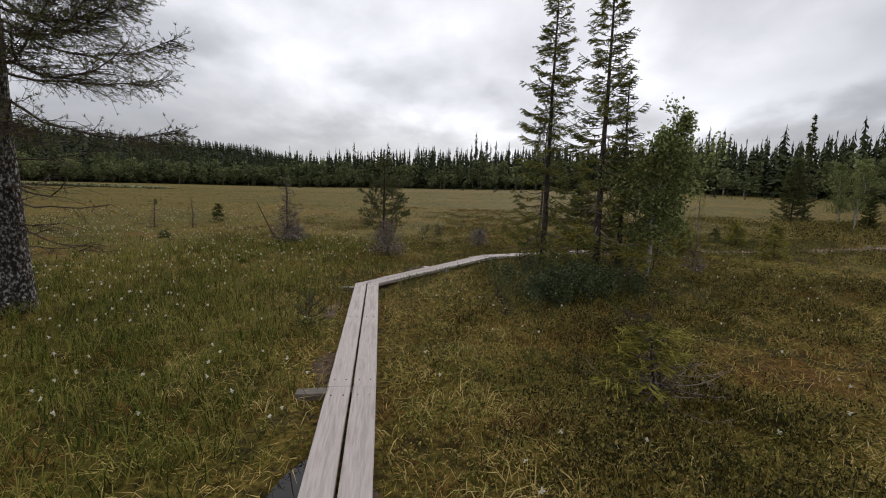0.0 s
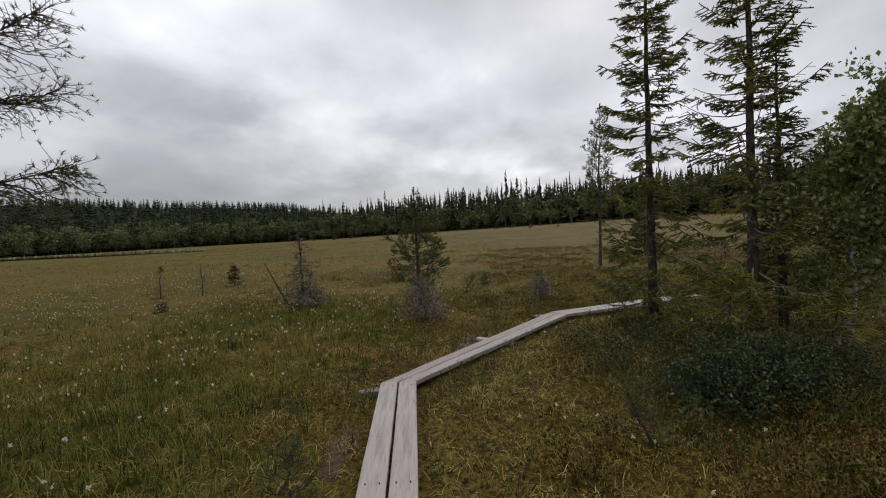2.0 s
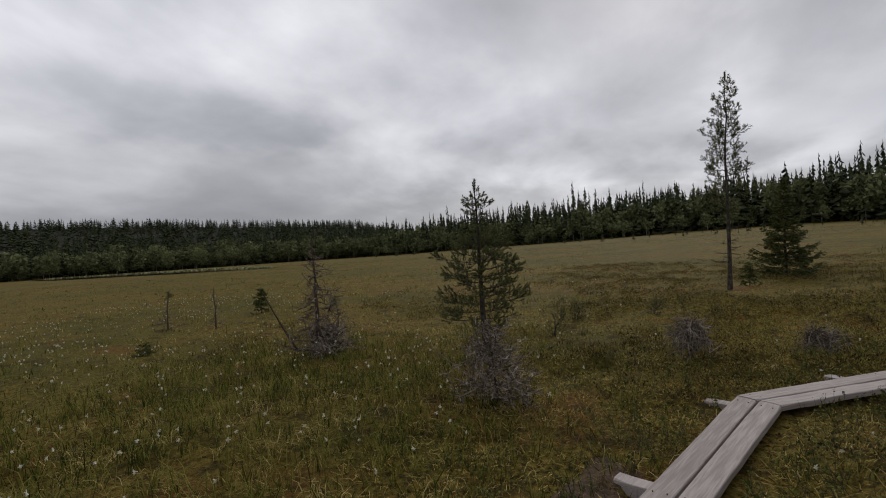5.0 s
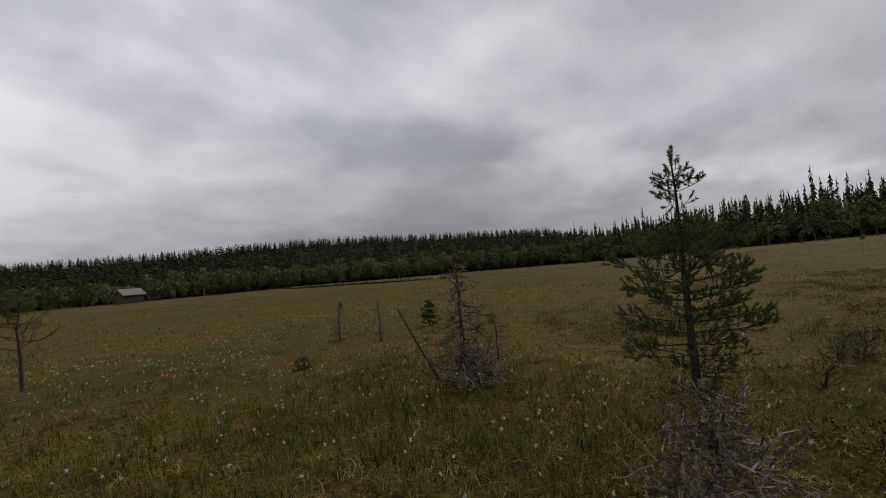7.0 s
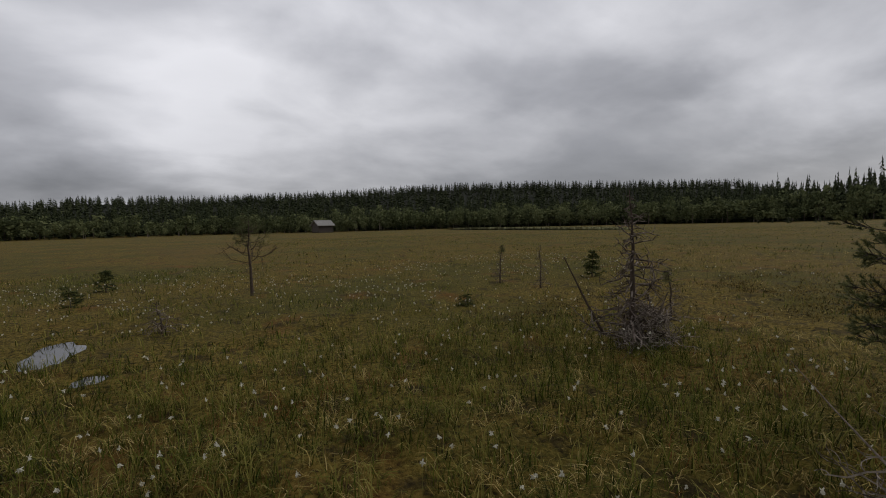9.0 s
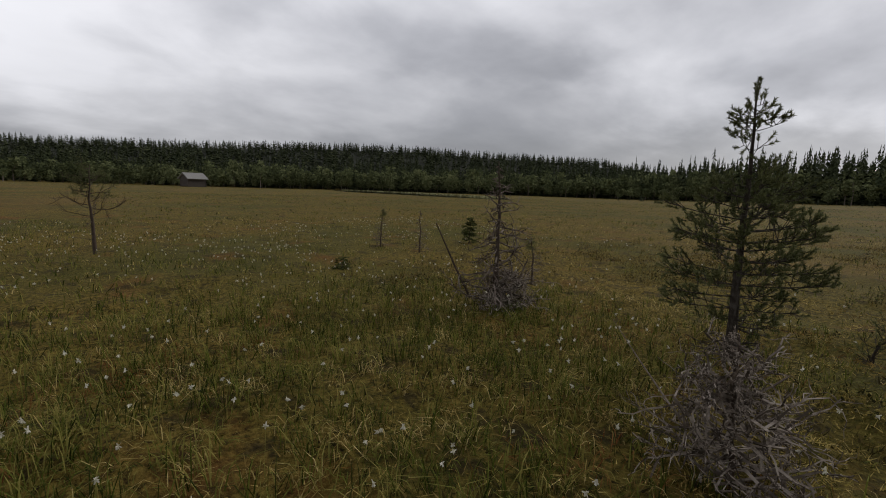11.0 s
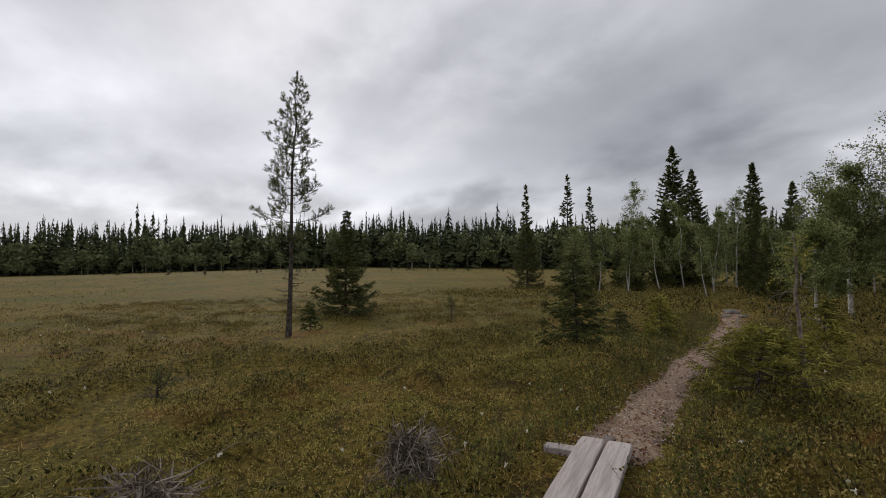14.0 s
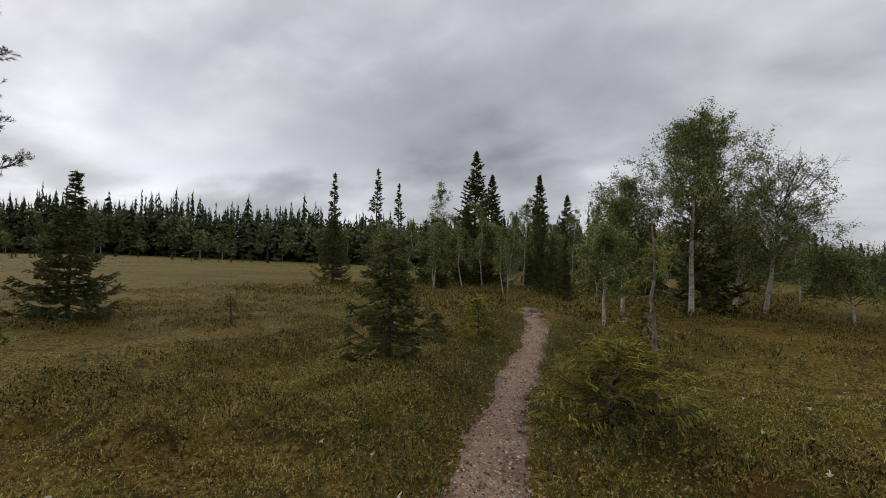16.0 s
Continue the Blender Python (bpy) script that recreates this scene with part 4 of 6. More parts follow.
def dead_tree_geo(h, r, seed, boughs=30, kids=(3, 6), low=0.05, droop=-0.1, sub=1, thick=1.0, profile=0.8, top_clad=0.0, fine=1.0, wob=0.22):
    """A standing dead conifer: bare stem and brittle crooked boughs."""
    rng = np.random.default_rng(seed)
    trunk, wood, fol = Geo(), Geo(), Geo()
    tl = trunk_line(h, rng, 0.025, 12)
    tube(trunk, tl, np.linspace((0.012 + 0.012 * h) * thick, 0.006, 12), 7)
    tube(wood, tl, np.linspace((0.009 + 0.009 * h) * thick, 0.004, 12), 5)
    segs, tips = [], []
    for k in range(boughs):
        f = low + (0.97 - low) * (k + rng.random()) / boughs
        az = k * 2.4 + rng.normal(0, 0.5)
        ln = max(0.06, r * (1 - f) ** profile * (0.4 + 0.8 * rng.random()))
        mine = []
        twig_tree(at_line(tl, [f])[0], unit(np.array([math.cos(az), math.sin(az), 0.1 + rng.normal(0, 0.2)])), ln, (0.006 + 0.008 * ln) * fine, sub, rng, segs, mine, 0.55, kids, droop, wob, 0.5)
        if f > 1 - top_clad:
            tips.extend(mine)
    put_segs(wood, segs)
    if tips:
        t = rows_of(tips)
        needles(fol, t, t + rng.normal(0, 0.05, t.shape), 160, 0.02, 0.005, rng)
    return trunk, wood, fol


SPRUCE_MATS = (M_BARK_D, M_TWIG_D, M_SPRUCE_D)
PINE_MATS = (M_BARK_D, M_BARK_D, M_PINE)
BIRCH_MATS = (M_BARK_B, M_TWIG_D, M_BIRCH)

# the three trees on the dry hummock
make_tree("spruce_tree", stand(2.24, 8.56), *spruce_geo(5.75, 0.95, 11, 0.05, 0.15, 5, 0.047, 85, 0.025, 0.008, 0.16, 0.48, 0.16, thick=0.8, profile=0.62), (M_BARK_D, M_TWIG_M, M_SPRUCE),
          "slender dark spruce with sagging sparse boughs on a hummock", "spruce", "hummock spruces")
make_tree("spruce_tree", stand(3.13, 7.58, 40), *spruce_geo(5.6, 1.12, 23, 0.03, 0.15, 5, 0.052, 85, 0.025, 0.008, 0.16, 0.44, 0.32, thick=0.85, profile=0.70), (M_BARK_D, M_TWIG_M, M_SPRUCE),
          "taller bushy dark spruce with dead lower boughs", "spruce", "hummock spruces")
make_tree("spruce_tree", stand(3.62, 8.05, 110), *spruce_geo(3.6, 0.6, 29, 0.06, 0.13, 5, 0.065, 90, 0.024, 0.008, 0.15, 0.34, 0.4), SPRUCE_MATS,
          "thin half-dead young spruce beside a birch", "spruce", "hummock spruces")
make_tree("birch_tree", stand(4.0, 7.5, 20), *birch_geo(3.05, 0.85, 31, 17, 0.055, 3, 0.25, (0.05, 0.03), 0.0, 2, 2, 0.07, 0.45, 0.55), BIRCH_MATS,
          "young birch with pale bent stem and fresh green leaves", "birch", "birches")
for i, (x, y, h, r) in enumerate([(2.75, 7.25, 0.75, 0.7), (3.6, 7.0, 0.65, 0.75), (4.3, 8.2, 0.85, 0.65), (2.9, 2.9, 0.8, 0.72)]):
    make_tree("spruce_sapling", stand(x, y, i * 70), *spruce_geo(h, r, 60 + i, 0.03, 0.1, 7, 0.075, 80, 0.02, 0.0065, 0.2, 0.3, 0.5, thick=0.8, profile=0.6), (M_BARK_D, M_TWIG_M, M_SPRUCE_TIP),
              "low bushy dark spruce spreading over the moss", "spruce sapling", "low spruces")

# the large pine beside the beginning of the boardwalk
def old_pine_geo(h, seed):
    """Old pine: long sagging boughs like fans, with fine hanging twigs and small tufts."""
    rng = np.random.default_rng(seed)
    trunk, wood, fol = Geo(), Geo(), Geo()
    tl = trunk_line(h, rng, 0.03, 18)
    tube(trunk, tl, np.linspace(0.215, 0.02, 18) * (1 + 0.25 * np.exp(-np.linspace(0, 12, 18))), 16)
    sp, sq, sr, tp, tq = [], [], [], [], []

    def fan(z, az, ln, clad, rise=0.1):
        b = curve_pts(at_line(tl, [z / h])[0], az, rise + rng.normal(0, 0.08), ln, 0.3 + 0.14 * rng.random(), 0.1, 9)
        b[1:] += np.cumsum(rng.normal(0, 0.035, (8, 3)), 0)
        sp.append(b[:-1])
        sq.append(b[1:])
        sr.append(np.linspace(0.008 + 0.008 * ln, 0.005, 9)[:-1])
        n = int((21 if clad else 7) * ln)
        t = 0.12 + 0.88 * rng.random(n) ** 0.8
        p = at_line(b, t)
        d, lat = unit(b[-1] - b[0]), np.array([-math.sin(az), math.cos(az), 0.0])
        side = np.where(rng.random((n, 1)) < 0.5, 1.0, -1.0)
        ln2 = (0.18 + 0.62 * (1 - t) * (0.3 + t) * 1.6)[:, None] * (0.5 + 0.8 * rng.random((n, 1)))
        mid = p + unit(d + lat * side * 0.75 + rng.normal(0, 0.25, (n, 3))) * ln2 * 0.5
        q = mid + unit(d + lat * side * 0.5 + rng.normal(0, 0.35, (n, 3)) + [0, 0, -0.25]) * ln2 * 0.5
        sp.extend([p, mid])
        sq.extend([mid, q])
        sr.extend([np.full(n, 0.006), np.full(n, 0.0042)])
        k = 5 if clad else 2
        f = rng.random((n, k, 1))
        a = (p[:, None] * (1 - f) + q[:, None] * f).reshape(-1, 3)
        way = unit(np.repeat(unit(q - p), k, 0) + rng.normal(0, 0.6, a.shape) + [0, 0, -0.1])
        c = a + way * (0.07 + 0.16 * rng.random((len(a), 1)))
        sp.append(a)
        sq.append(c)
        sr.append(np.full(len(a), 0.003))
        if clad:
            keep = rng.random(len(c)) < 0.95
            tp.extend([c[keep], q])
            tq.extend([c[keep] + way[keep] * 0.035 + [0, 0, 0.012], q + unit(q - mid) * 0.04])

    for k in range(19):
        fan(2.75 + 2.6 * k / 19, -0.22 + rng.normal(0, 0.33), 1.75 + 0.75 * rng.random(), True, 0.12)
    for k in range(9):
        z = 5.4 + 3.5 * k / 9
        fan(z, -0.25 + rng.normal(0, 0.5), min(2.6, 0.7 * (h - z) + 0.3), True)
    for k in range(8):
        z = 3.2 + (h - 3.6) * k / 8
        fan(z, 1.2 + 3.9 * rng.random(), min(1.9, 0.6 * (h - z) + 0.25) * (0.6 + 0.4 * rng.random()), True)
    for k in range(12):
        fan(1.1 + 1.3 * rng.random(), -0.3 + rng.normal(0, 0.8), 0.7 + 0.7 * rng.random(), False)
    rr = np.concatenate(sr)
    sticks(wood, np.concatenate(sp), np.concatenate(sq), rr, rr * 0.65, 3)
    needles(fol, np.concatenate(tp), np.concatenate(tq), 11 / 0.04, 0.042, 0.0065, rng, 0.8)
    return trunk, wood, fol


make_tree("pine_tree", stand(-4.86, 3.88), *old_pine_geo(9.5, 41), (M_BARK_L, M_TWIG_D, M_PINE),
          "big old pine with lichen-grey bark and spreading boughs", "pine", "pines")

# pines and dead trees of the fen
make_tree("pine_tree", stand(-2.40, 12.82, 30), *pine_geo(2.82, 0.80, 43, 0.17, 0.125, 6, 3.6, 52, 0.034, 0.0078, 0.24, 0.03, 0.012, 14, 1.1, tip_up=0.05, bare_top=0.4,
                                                          shape=((0, 0.1, 0.45, 0.62, 0.7, 0.9, 1), (0.75, 0.95, 0.85, 0.45, 0.25, 0.2, 0.08)), gaps=0.15), PINE_MATS,
          "young bushy pine with a bare dark foot", "pine", "pines")
make_tree("pine_tree", stand(2.72, 20.9, 75), *pine_geo(6.35, 0.85, 47, 0.36, 0.2, 5, 5, 22, 0.055, 0.009, 0.3, 0.06, 0.02, 14, 0.62, lean=(0.046, -0.036), gaps=0.25, shape=((0, 0.12, 0.3, 0.6, 0.85, 1), (0.5, 1, 0.75, 0.62, 0.3, 0.1))), PINE_MATS,
          "tall thin pine with an open crown and bare stem", "pine", "pines")
make_tree("dead_pine", stand(-5.36, 12.3), *dead_tree_geo(2.15, 0.85, 51, 76, (4, 8), 0.05, -0.05, 1, 1.3, 0.9, 0.0, 1.5, 0.3), (M_TWIG_D, M_TWIG_M, M_PINE),
          "dead weathered small pine with tangled grey branches", "dead pine", "dead trees")
make_tree("dead_pine", stand(-13.45, 8.07), *dead_tree_geo(2.0, 0.85, 53, 22, (3, 6), 0.38, 0.16, 2, 1.3, 0.4, 0.4), (M_TWIG_D, M_TWIG_D, M_PINE),
          "crooked nearly dead pine with upturned forked branches", "dead pine", "dead trees")
for i, (x, y, h, r, w) in enumerate([(-11.9, 14.5, 1.15, 0.35, 0), (-10.6, 14.9, 1.2, 0.35, 0), (-6.2, 14.2, 0.95, 0.5, 1), (5.6, 9.85, 0.7, 0.5, 1), (5.35, 8.9, 0.55, 0.4, 1), (-9.9, 6.4, 0.6, 0.55, 1)]):
    make_tree("dead_sapling", stand(x, y, i * 50), *dead_tree_geo(h, r, 70 + i, 34, (4, 7), 0.05, -0.06, 1, 1.0, 0.8, 0.2 if i in (0, 2) else 0.0), (M_TWIG_D, M_TWIG_M, M_PINE),
              "thin dead grey sapling standing in the sedge", "dead sapling", "dead saplings")

# a fallen pole against the dead pine
g = Geo()
tube(g, [(-5.62, 12.05, 0.1), (-5.78, 11.85, 0.6), (-5.94, 11.62, 1.2)], [0.022, 0.017, 0.008], 6)
tagged(part("leaning_pole", g, M_TWIG_D), "thin dark broken stem leaning by the dead pine", "dead branch")

def twig_heap_geo(h, r, seed, count=120, thick=0.0058):
    """A dead bush: twigs that rise from one foot, arch over and hang to the ground."""
    rng = np.random.default_rng(seed)
    trunk, wood, fol = Geo(), Geo(), Geo()
    tube(trunk, [(0, 0, -0.03), (0.02, 0.01, h * 0.4), (0.05, 0.0, h * 0.8)], [0.02, 0.015, 0.006], 6)
    segs = []
    for k in range(count):
        az = k * 2.4 + rng.normal(0, 0.3)
        out = r * (0.35 + 0.75 * rng.random()) * (1 + 0.35 * math.sin(az + seed))
        top = h * (0.4 + 0.75 * rng.random())
        start = h * (0.15 + 0.75 * rng.random())
        t = np.linspace(0, 1, 7)
        rad = 0.015 + out * t ** 0.9
        z = start + (top - start) * np.sin(np.pi * np.minimum(1, t * 1.25) * 0.55) - (top - 0.01) * t ** 2.4 * (0.5 + 0.5 * rng.random())
        bend = az + rng.normal(0, 0.8) * t
        pts = np.stack([np.cos(bend) * rad, np.sin(bend) * rad, np.maximum(z, 0.0)], -1) + rng.normal(0, 0.034, (7, 3))
        w = thick * (0.7 + 0.7 * rng.random())
        for i in range(6):
            segs.append((pts[i], pts[i + 1], w * (1 - 0.1 * i), w * (0.9 - 0.1 * i)))
        for q in range(7):
            i = rng.integers(1, 6)
            e = pts[i] + (pts[i] - pts[i - 1]) * (0.3 + 0.5 * rng.random()) + rng.normal(0, 0.06, 3)
            segs.append((pts[i], e, w * 0.55, w * 0.3))
    put_segs(wood, segs)
    return trunk, wood, fol


# dry bushes
for x, y, r, h, k, lab in [(0.61, 12.2, 0.29, 0.5, 100, "tight round heap of dry grey twigs"), (2.16, 12.68, 0.29, 0.46, 90, "round heap of dry grey twigs with a green foot")]:
    make_tree("dry_bush", stand(x, y, x * 40), *twig_heap_geo(h, r, int(x * 100), k), (M_TWIG_D, M_TWIG, M_PINE), lab, "dry bush", "dry bushes")
for x, y, r, h, k, low, sag, thick, mat, lab in [
        (-1.55, 10.25, 0.72, 0.98, 84, 0.06, -0.04, 1.3, M_TWIG, "dry grey dead spruce bush below the young pine"),
        (2.95, 2.95, 0.55, 0.62, 22, 0.2, -0.05, 0.9, M_TWIG_M, "bare grey twigs over a low spruce"),
        (3.3, 4.6, 0.65, 0.42, 18, 0.15, -0.08, 0.9, M_TWIG_D, "sprawling dry brown twigs in the moss"),
        (-5.2, 12.25, 0.72, 0.6, 80, 0.08, -0.08, 1.5, M_TWIG, "grey dry twigs round a dead pine")]:
    make_tree("dry_bush", stand(x, y, x * 40), *dead_tree_geo(h, r, int(abs(x * 100)) + 7, k, (4, 6), low, sag, 2, 0.9, 0.6, 0.0, thick, 0.36), (M_TWIG_D, mat, M_PINE), lab, "dry bush", "dry bushes")
g = Geo()
tube(g, [(-1.62, 10.3, 0.12), (-2.0, 10.45, 0.3), (-2.45, 10.85, 0.42), (-2.845, 11.167, 0.57)], [0.008, 0.007, 0.005, 0.002], 6)
tagged(part("dead_branch", g, M_TWIG_M), "long bare grey branch sticking out of dry twigs", "dead branch")

# small spruces and saplings of the heath
for x, y, h, r, s, mat, lab in [
        (3.35, 21.5, 0.75, 0.3, 82, M_SPRUCE_D, "knee-high spruce beside a tall pine"),
        (6.43, 15.48, 1.72, 0.7, 83, M_SPRUCE_D, "dense young spruce in the heath"), (8.6, 16.5, 0.55, 0.4, 84, M_SPRUCE_D, "low dark spruce bush"),
        (20.3, 34.3, 4.3, 1.5, 85, M_SPRUCE_D, "solitary dark spruce at the bog edge"), (9.0, 15.8, 0.9, 0.5, 86, M_SPRUCE_TIP, "small brownish spruce in the heath"),
        (-11.2, 17.3, 0.8, 0.4, 87, M_SPRUCE_D, "stunted spruce in the fen"), (-16.8, 4.5, 0.65, 0.5, 88, M_SPRUCE_D, "stunted windblown spruce in the fen"),
        (-14.0, 4.3, 0.5, 0.45, 89, M_SPRUCE_D, "low stunted spruce in the fen"), (8.8, 13.0, 1.0, 0.55, 90, M_SPRUCE_TIP, "yellowish young spruce beside the trail"),
        (-9.35, 11.9, 0.3, 0.25, 91, M_SPRUCE_D, "tiny spruce among cotton grass")]:
    k = 1.0 if h < 2.5 else 0.8
    far = math.hypot(x, y - 8) > 13
    make_tree("spruce_tree" if h > 1.5 else "spruce_sapling", stand(x, y, s * 31),
              *spruce_geo(h, r, s, 0.03, 0.17 if far else 0.11, 7, 0.16 if far else 0.075, 40 if far else 80, 0.05 if far else 0.028, 0.022 if far else 0.0105, 0.06, 0.26, 0.1, profile=0.75),
              (M_BARK_D, M_TWIG_D, mat), lab, "spruce" if h > 1.5 else "spruce sapling", "young spruces")

make_tree("spruce_tree", stand(4.95, 23.9, 15), *spruce_geo(3.4, 1.25, 81, 0.03, 0.13, 8, 0.085, 55, 0.036, 0.015, 0.08, 0.24, 0.05, profile=1.2), SPRUCE_MATS,
          "dark spruce with a broad skirt of low boughs", "spruce", "young spruces")

# the crooked spruce by the trail: flat wide skirt, thin leaning stem
make_tree("spruce_tree", stand(6.12, 12.48), *spruce_geo(0.72, 0.8, 95, 0.2, 0.07, 8, 0.045, 170, 0.014, 0.006, 0.22, 0.16, 0.3, thick=1.2, profile=0.5), (M_BARK_L, M_TWIG_D, M_SPRUCE_TIP),
          "stunted spruce with a wide yellow-green skirt of boughs", "spruce", "young spruces")
make_tree("dead_sapling", stand(6.5, 12.22, 20), *dead_tree_geo(1.75, 0.34, 96, 16, (3, 5), 0.42, -0.06, 1, 1.0, 0.3, 0.3, 0.8), (M_TWIG_M, M_TWIG_M, M_SPRUCE_TIP),
          "thin pale dying spruce stem above a green skirt", "dead sapling", "dead saplings")

for i, (x, y, h) in enumerate([(-1.4, 13.9, 0.5), (-1.1, 15.4, 0.4), (-0.85, 4.25, 0.38), (0.4, 16.2, 0.35), (7.4, 21.5, 0.6), (1.6, 5.4, 0.45)]):
    make_tree("pine_sapling", stand(x, y, i * 40), *pine_geo(h, 0.2, 100 + i, 0.25, 0.09, 4, 4, 30, 0.03, 0.004, 0.5, 0.05, 0.02, 2, 0.9), PINE_MATS,
              "ankle-high pine sapling in the moss", "pine sapling", "pine saplings")

# birches and spruces of the wood edge by the trail
near_birch = [(17.75, 13.98, 6.9, 1.55, 121, (0.03, -0.05), 0.0, 1, "tall birch with white stem and airy crown"), (20.0, 12.3, 5.7, 1.55, 122, (0.12, -0.06), 0.9, 1, "leaning birch with a bare dead top"),
              (16.8, 15.7, 5.0, 0.95, 123, (-0.02, 0.04), 0.0, 2, "twin-stemmed birch with hanging leaves"), (14.05, 15.33, 2.9, 0.75, 124, (0.05, 0.0), 0.0, 1, "thin young birch with white stem"),
              (19.2, 10.2, 2.2, 0.9, 125, (0.02, 0.05), 0.0, 1, "small birch at the wood edge"), (22.5, 13.4, 3.9, 1.1, 126, (0, 0), 0.0, 2, "young birch behind taller ones")]
for x, y, h, r, s, ln, bare, stems, lab in near_birch:
    make_tree("birch_tree", stand(x, y, s * 17), *birch_geo(h * 0.87, r * 1.05, s, 46 if h > 5.5 else 30, 0.05, 7 if h > 5.5 else 4, 0.3, ln, bare, 2, stems, 0.05), BIRCH_MATS, lab, "birch", "birches")
proto_b = [make_tree("birch_tree", stand(22.0, 27.6, 10), *birch_geo(4.4, 1.0, 131, 18, 0.06, 2, 0.2, (0.03, 0.02), 0.0, 2, 2, 0.08, 0.65, 0.6), BIRCH_MATS, "young birch with pale stems at the wood edge", "birch", "birches"),
           make_tree("birch_tree", stand(31.9, 27.4, 80), *birch_geo(6.6, 1.35, 132, 24, 0.065, 2, 0.22, (-0.02, 0.03), 0.0, 2, 1, 0.07, 0.6, 0.6), BIRCH_MATS, "slim birch between dark spruces", "birch", "birches"),
           make_tree("birch_tree", stand(20.3, 28.1, 130), *birch_geo(3.9, 0.9, 133, 17, 0.06, 2, 0.25, (-0.06, 0.05), 0.0, 2, 1, 0.1, 0.7, 0.6), BIRCH_MATS, "thin crooked birch at the wood edge", "birch", "birches")]
rb = random.Random(12)
for k, x, y, s in [(0, 20.9, 30.4, 1.0), (2, 22.4, 25.9, 1.05), (0, 24.6, 24.4, 1.0), (2, 26.0, 27.0, 1.3), (2, 21.5, 22.8, 0.9), (0, 27.2, 22.6, 1.05), (0, 25.0, 19.5, 0.95), (0, 23.0, 32.5, 1.05),
                   (1, 32.5, 24.0, 0.9), (1, 34.0, 23.0, 0.88), (1, 33.4, 36.8, 1.35), (1, 29.5, 19.6, 0.75), (0, 28.5, 17.0, 0.95), (1, 37.0, 31.0, 1.0), (0, 30.8, 33.5, 1.2), (0, 24.0, 14.0, 1.0), (0, 26.5, 11.5, 0.9)]:
    copy_thing(proto_b[k], Matrix.Translation((x, y, ground_at(x, y))) @ Matrix.Rotation(rb.random() * 6.28, 4, "Z") @ Matrix.Diagonal((s * rb.uniform(0.75, 1.05), s * rb.uniform(0.75, 1.05), s * rb.uniform(0.9, 1.12), 1)))
far_sp = dict(clear=0.03, gap=0.3, per=8, step=0.3, nper=17, nlen=0.11, nwid=0.058, gaps=0.08, droop=0.3)
proto_s = [make_tree("spruce_tree", stand(30.3, 30.6), *spruce_geo(9.9, 2.5, 141, **far_sp), SPRUCE_MATS, "big dark spruce above the birches", "spruce", "wood-edge spruces"),
           make_tree("spruce_tree", stand(34.2, 27.4, 50), *spruce_geo(8.4, 1.7, 142, **far_sp), SPRUCE_MATS, "narrow dark spruce at the wood edge", "spruce", "wood-edge spruces"),
           make_tree("spruce_tree", stand(22.7, 37.3, 90), *spruce_geo(7.7, 1.35, 143, **dict(far_sp, gaps=0.5, clear=0.12, profile=0.95, per=6)), SPRUCE_MATS, "ragged thin spruce rising over the woods", "spruce", "wood-edge spruces")]
for k, x, y, s in [(0, 29.1, 28.4, 0.78), (2, 32.9, 43.9, 1.35), (2, 38.1, 45.9, 1.28), (1, 19.3, 13.9, 0.8), (1, 27.5, 33.0, 0.55), (0, 33.0, 21.5, 0.5), (1, 29.0, 24.5, 0.6), (0, 38.5, 27.0, 0.75), (1, 41.0, 31.0, 0.85), (0, 26.0, 30.5, 0.42), (1, 36.5, 36.0, 0.8),
                   (0, 40.5, 21.0, 0.5), (1, 38.0, 14.0, 0.45), (1, 43.0, 8.6, 0.4), (0, 35.0, 11.0, 0.36), (1, 30.5, 15.0, 0.5), (0, 24.3, 17.0, 0.34), (1, 25.6, 22.9, 0.42), (0, 27.8, 20.6, 0.36), (1, 23.9, 28.6, 0.4), (0, 28.5, 30.0, 0.55), (1, 31.5, 18.5, 0.5), (0, 34.5, 17.0, 0.4), (1, 26.4, 14.6, 0.36), (0, 36.0, 23.5, 0.62), (1, 22.6, 30.5, 0.36), (1, 23.0, 21.0, 0.36), (0, 20.8, 19.4, 0.24)]:
    copy_thing(proto_s[k], Matrix.Translation((x, y, ground_at(x, y))) @ Matrix.Rotation(rb.random() * 6.28, 4, "Z") @ Matrix.Scale(s, 4))


# ---- far woods ----
def conifer_proto(seed, thin=1.0, count=36):
    """A far conifer: stem and ragged drooping boughs, of unit height."""
    rng = np.random.default_rng(seed)
    g = Geo()
    sticks(g, [(0, 0, 0)], [(0, 0, 1)], 0.012, 0.002, 3)
    n = count
    for i in range(n):
        z = 0.03 + 0.95 * (i + rng.random()) / n
        a = i * 2.4 + rng.normal(0, 0.5)
        ln = (0.165 * thin * (1 - z) ** 0.8 + 0.01) * (0.45 + 0.8 * rng.random())
        w = 0.42 + 0.3 * rng.random()
        d = np.array([math.cos(a), math.sin(a), 0])
        s = np.array([-math.sin(a), math.cos(a), 0])
        sag = 0.02 + 0.035 * rng.random()
        g.add([(0, 0, z + 0.035), d * ln * 0.55 + s * ln * w + [0, 0, z - sag * 0.4], d * ln + [0, 0, z - sag], d * ln * 0.55 - s * ln * w + [0, 0, z - sag * 0.4]], [(0, 1, 2), (0, 2, 3)])
    return g.data()


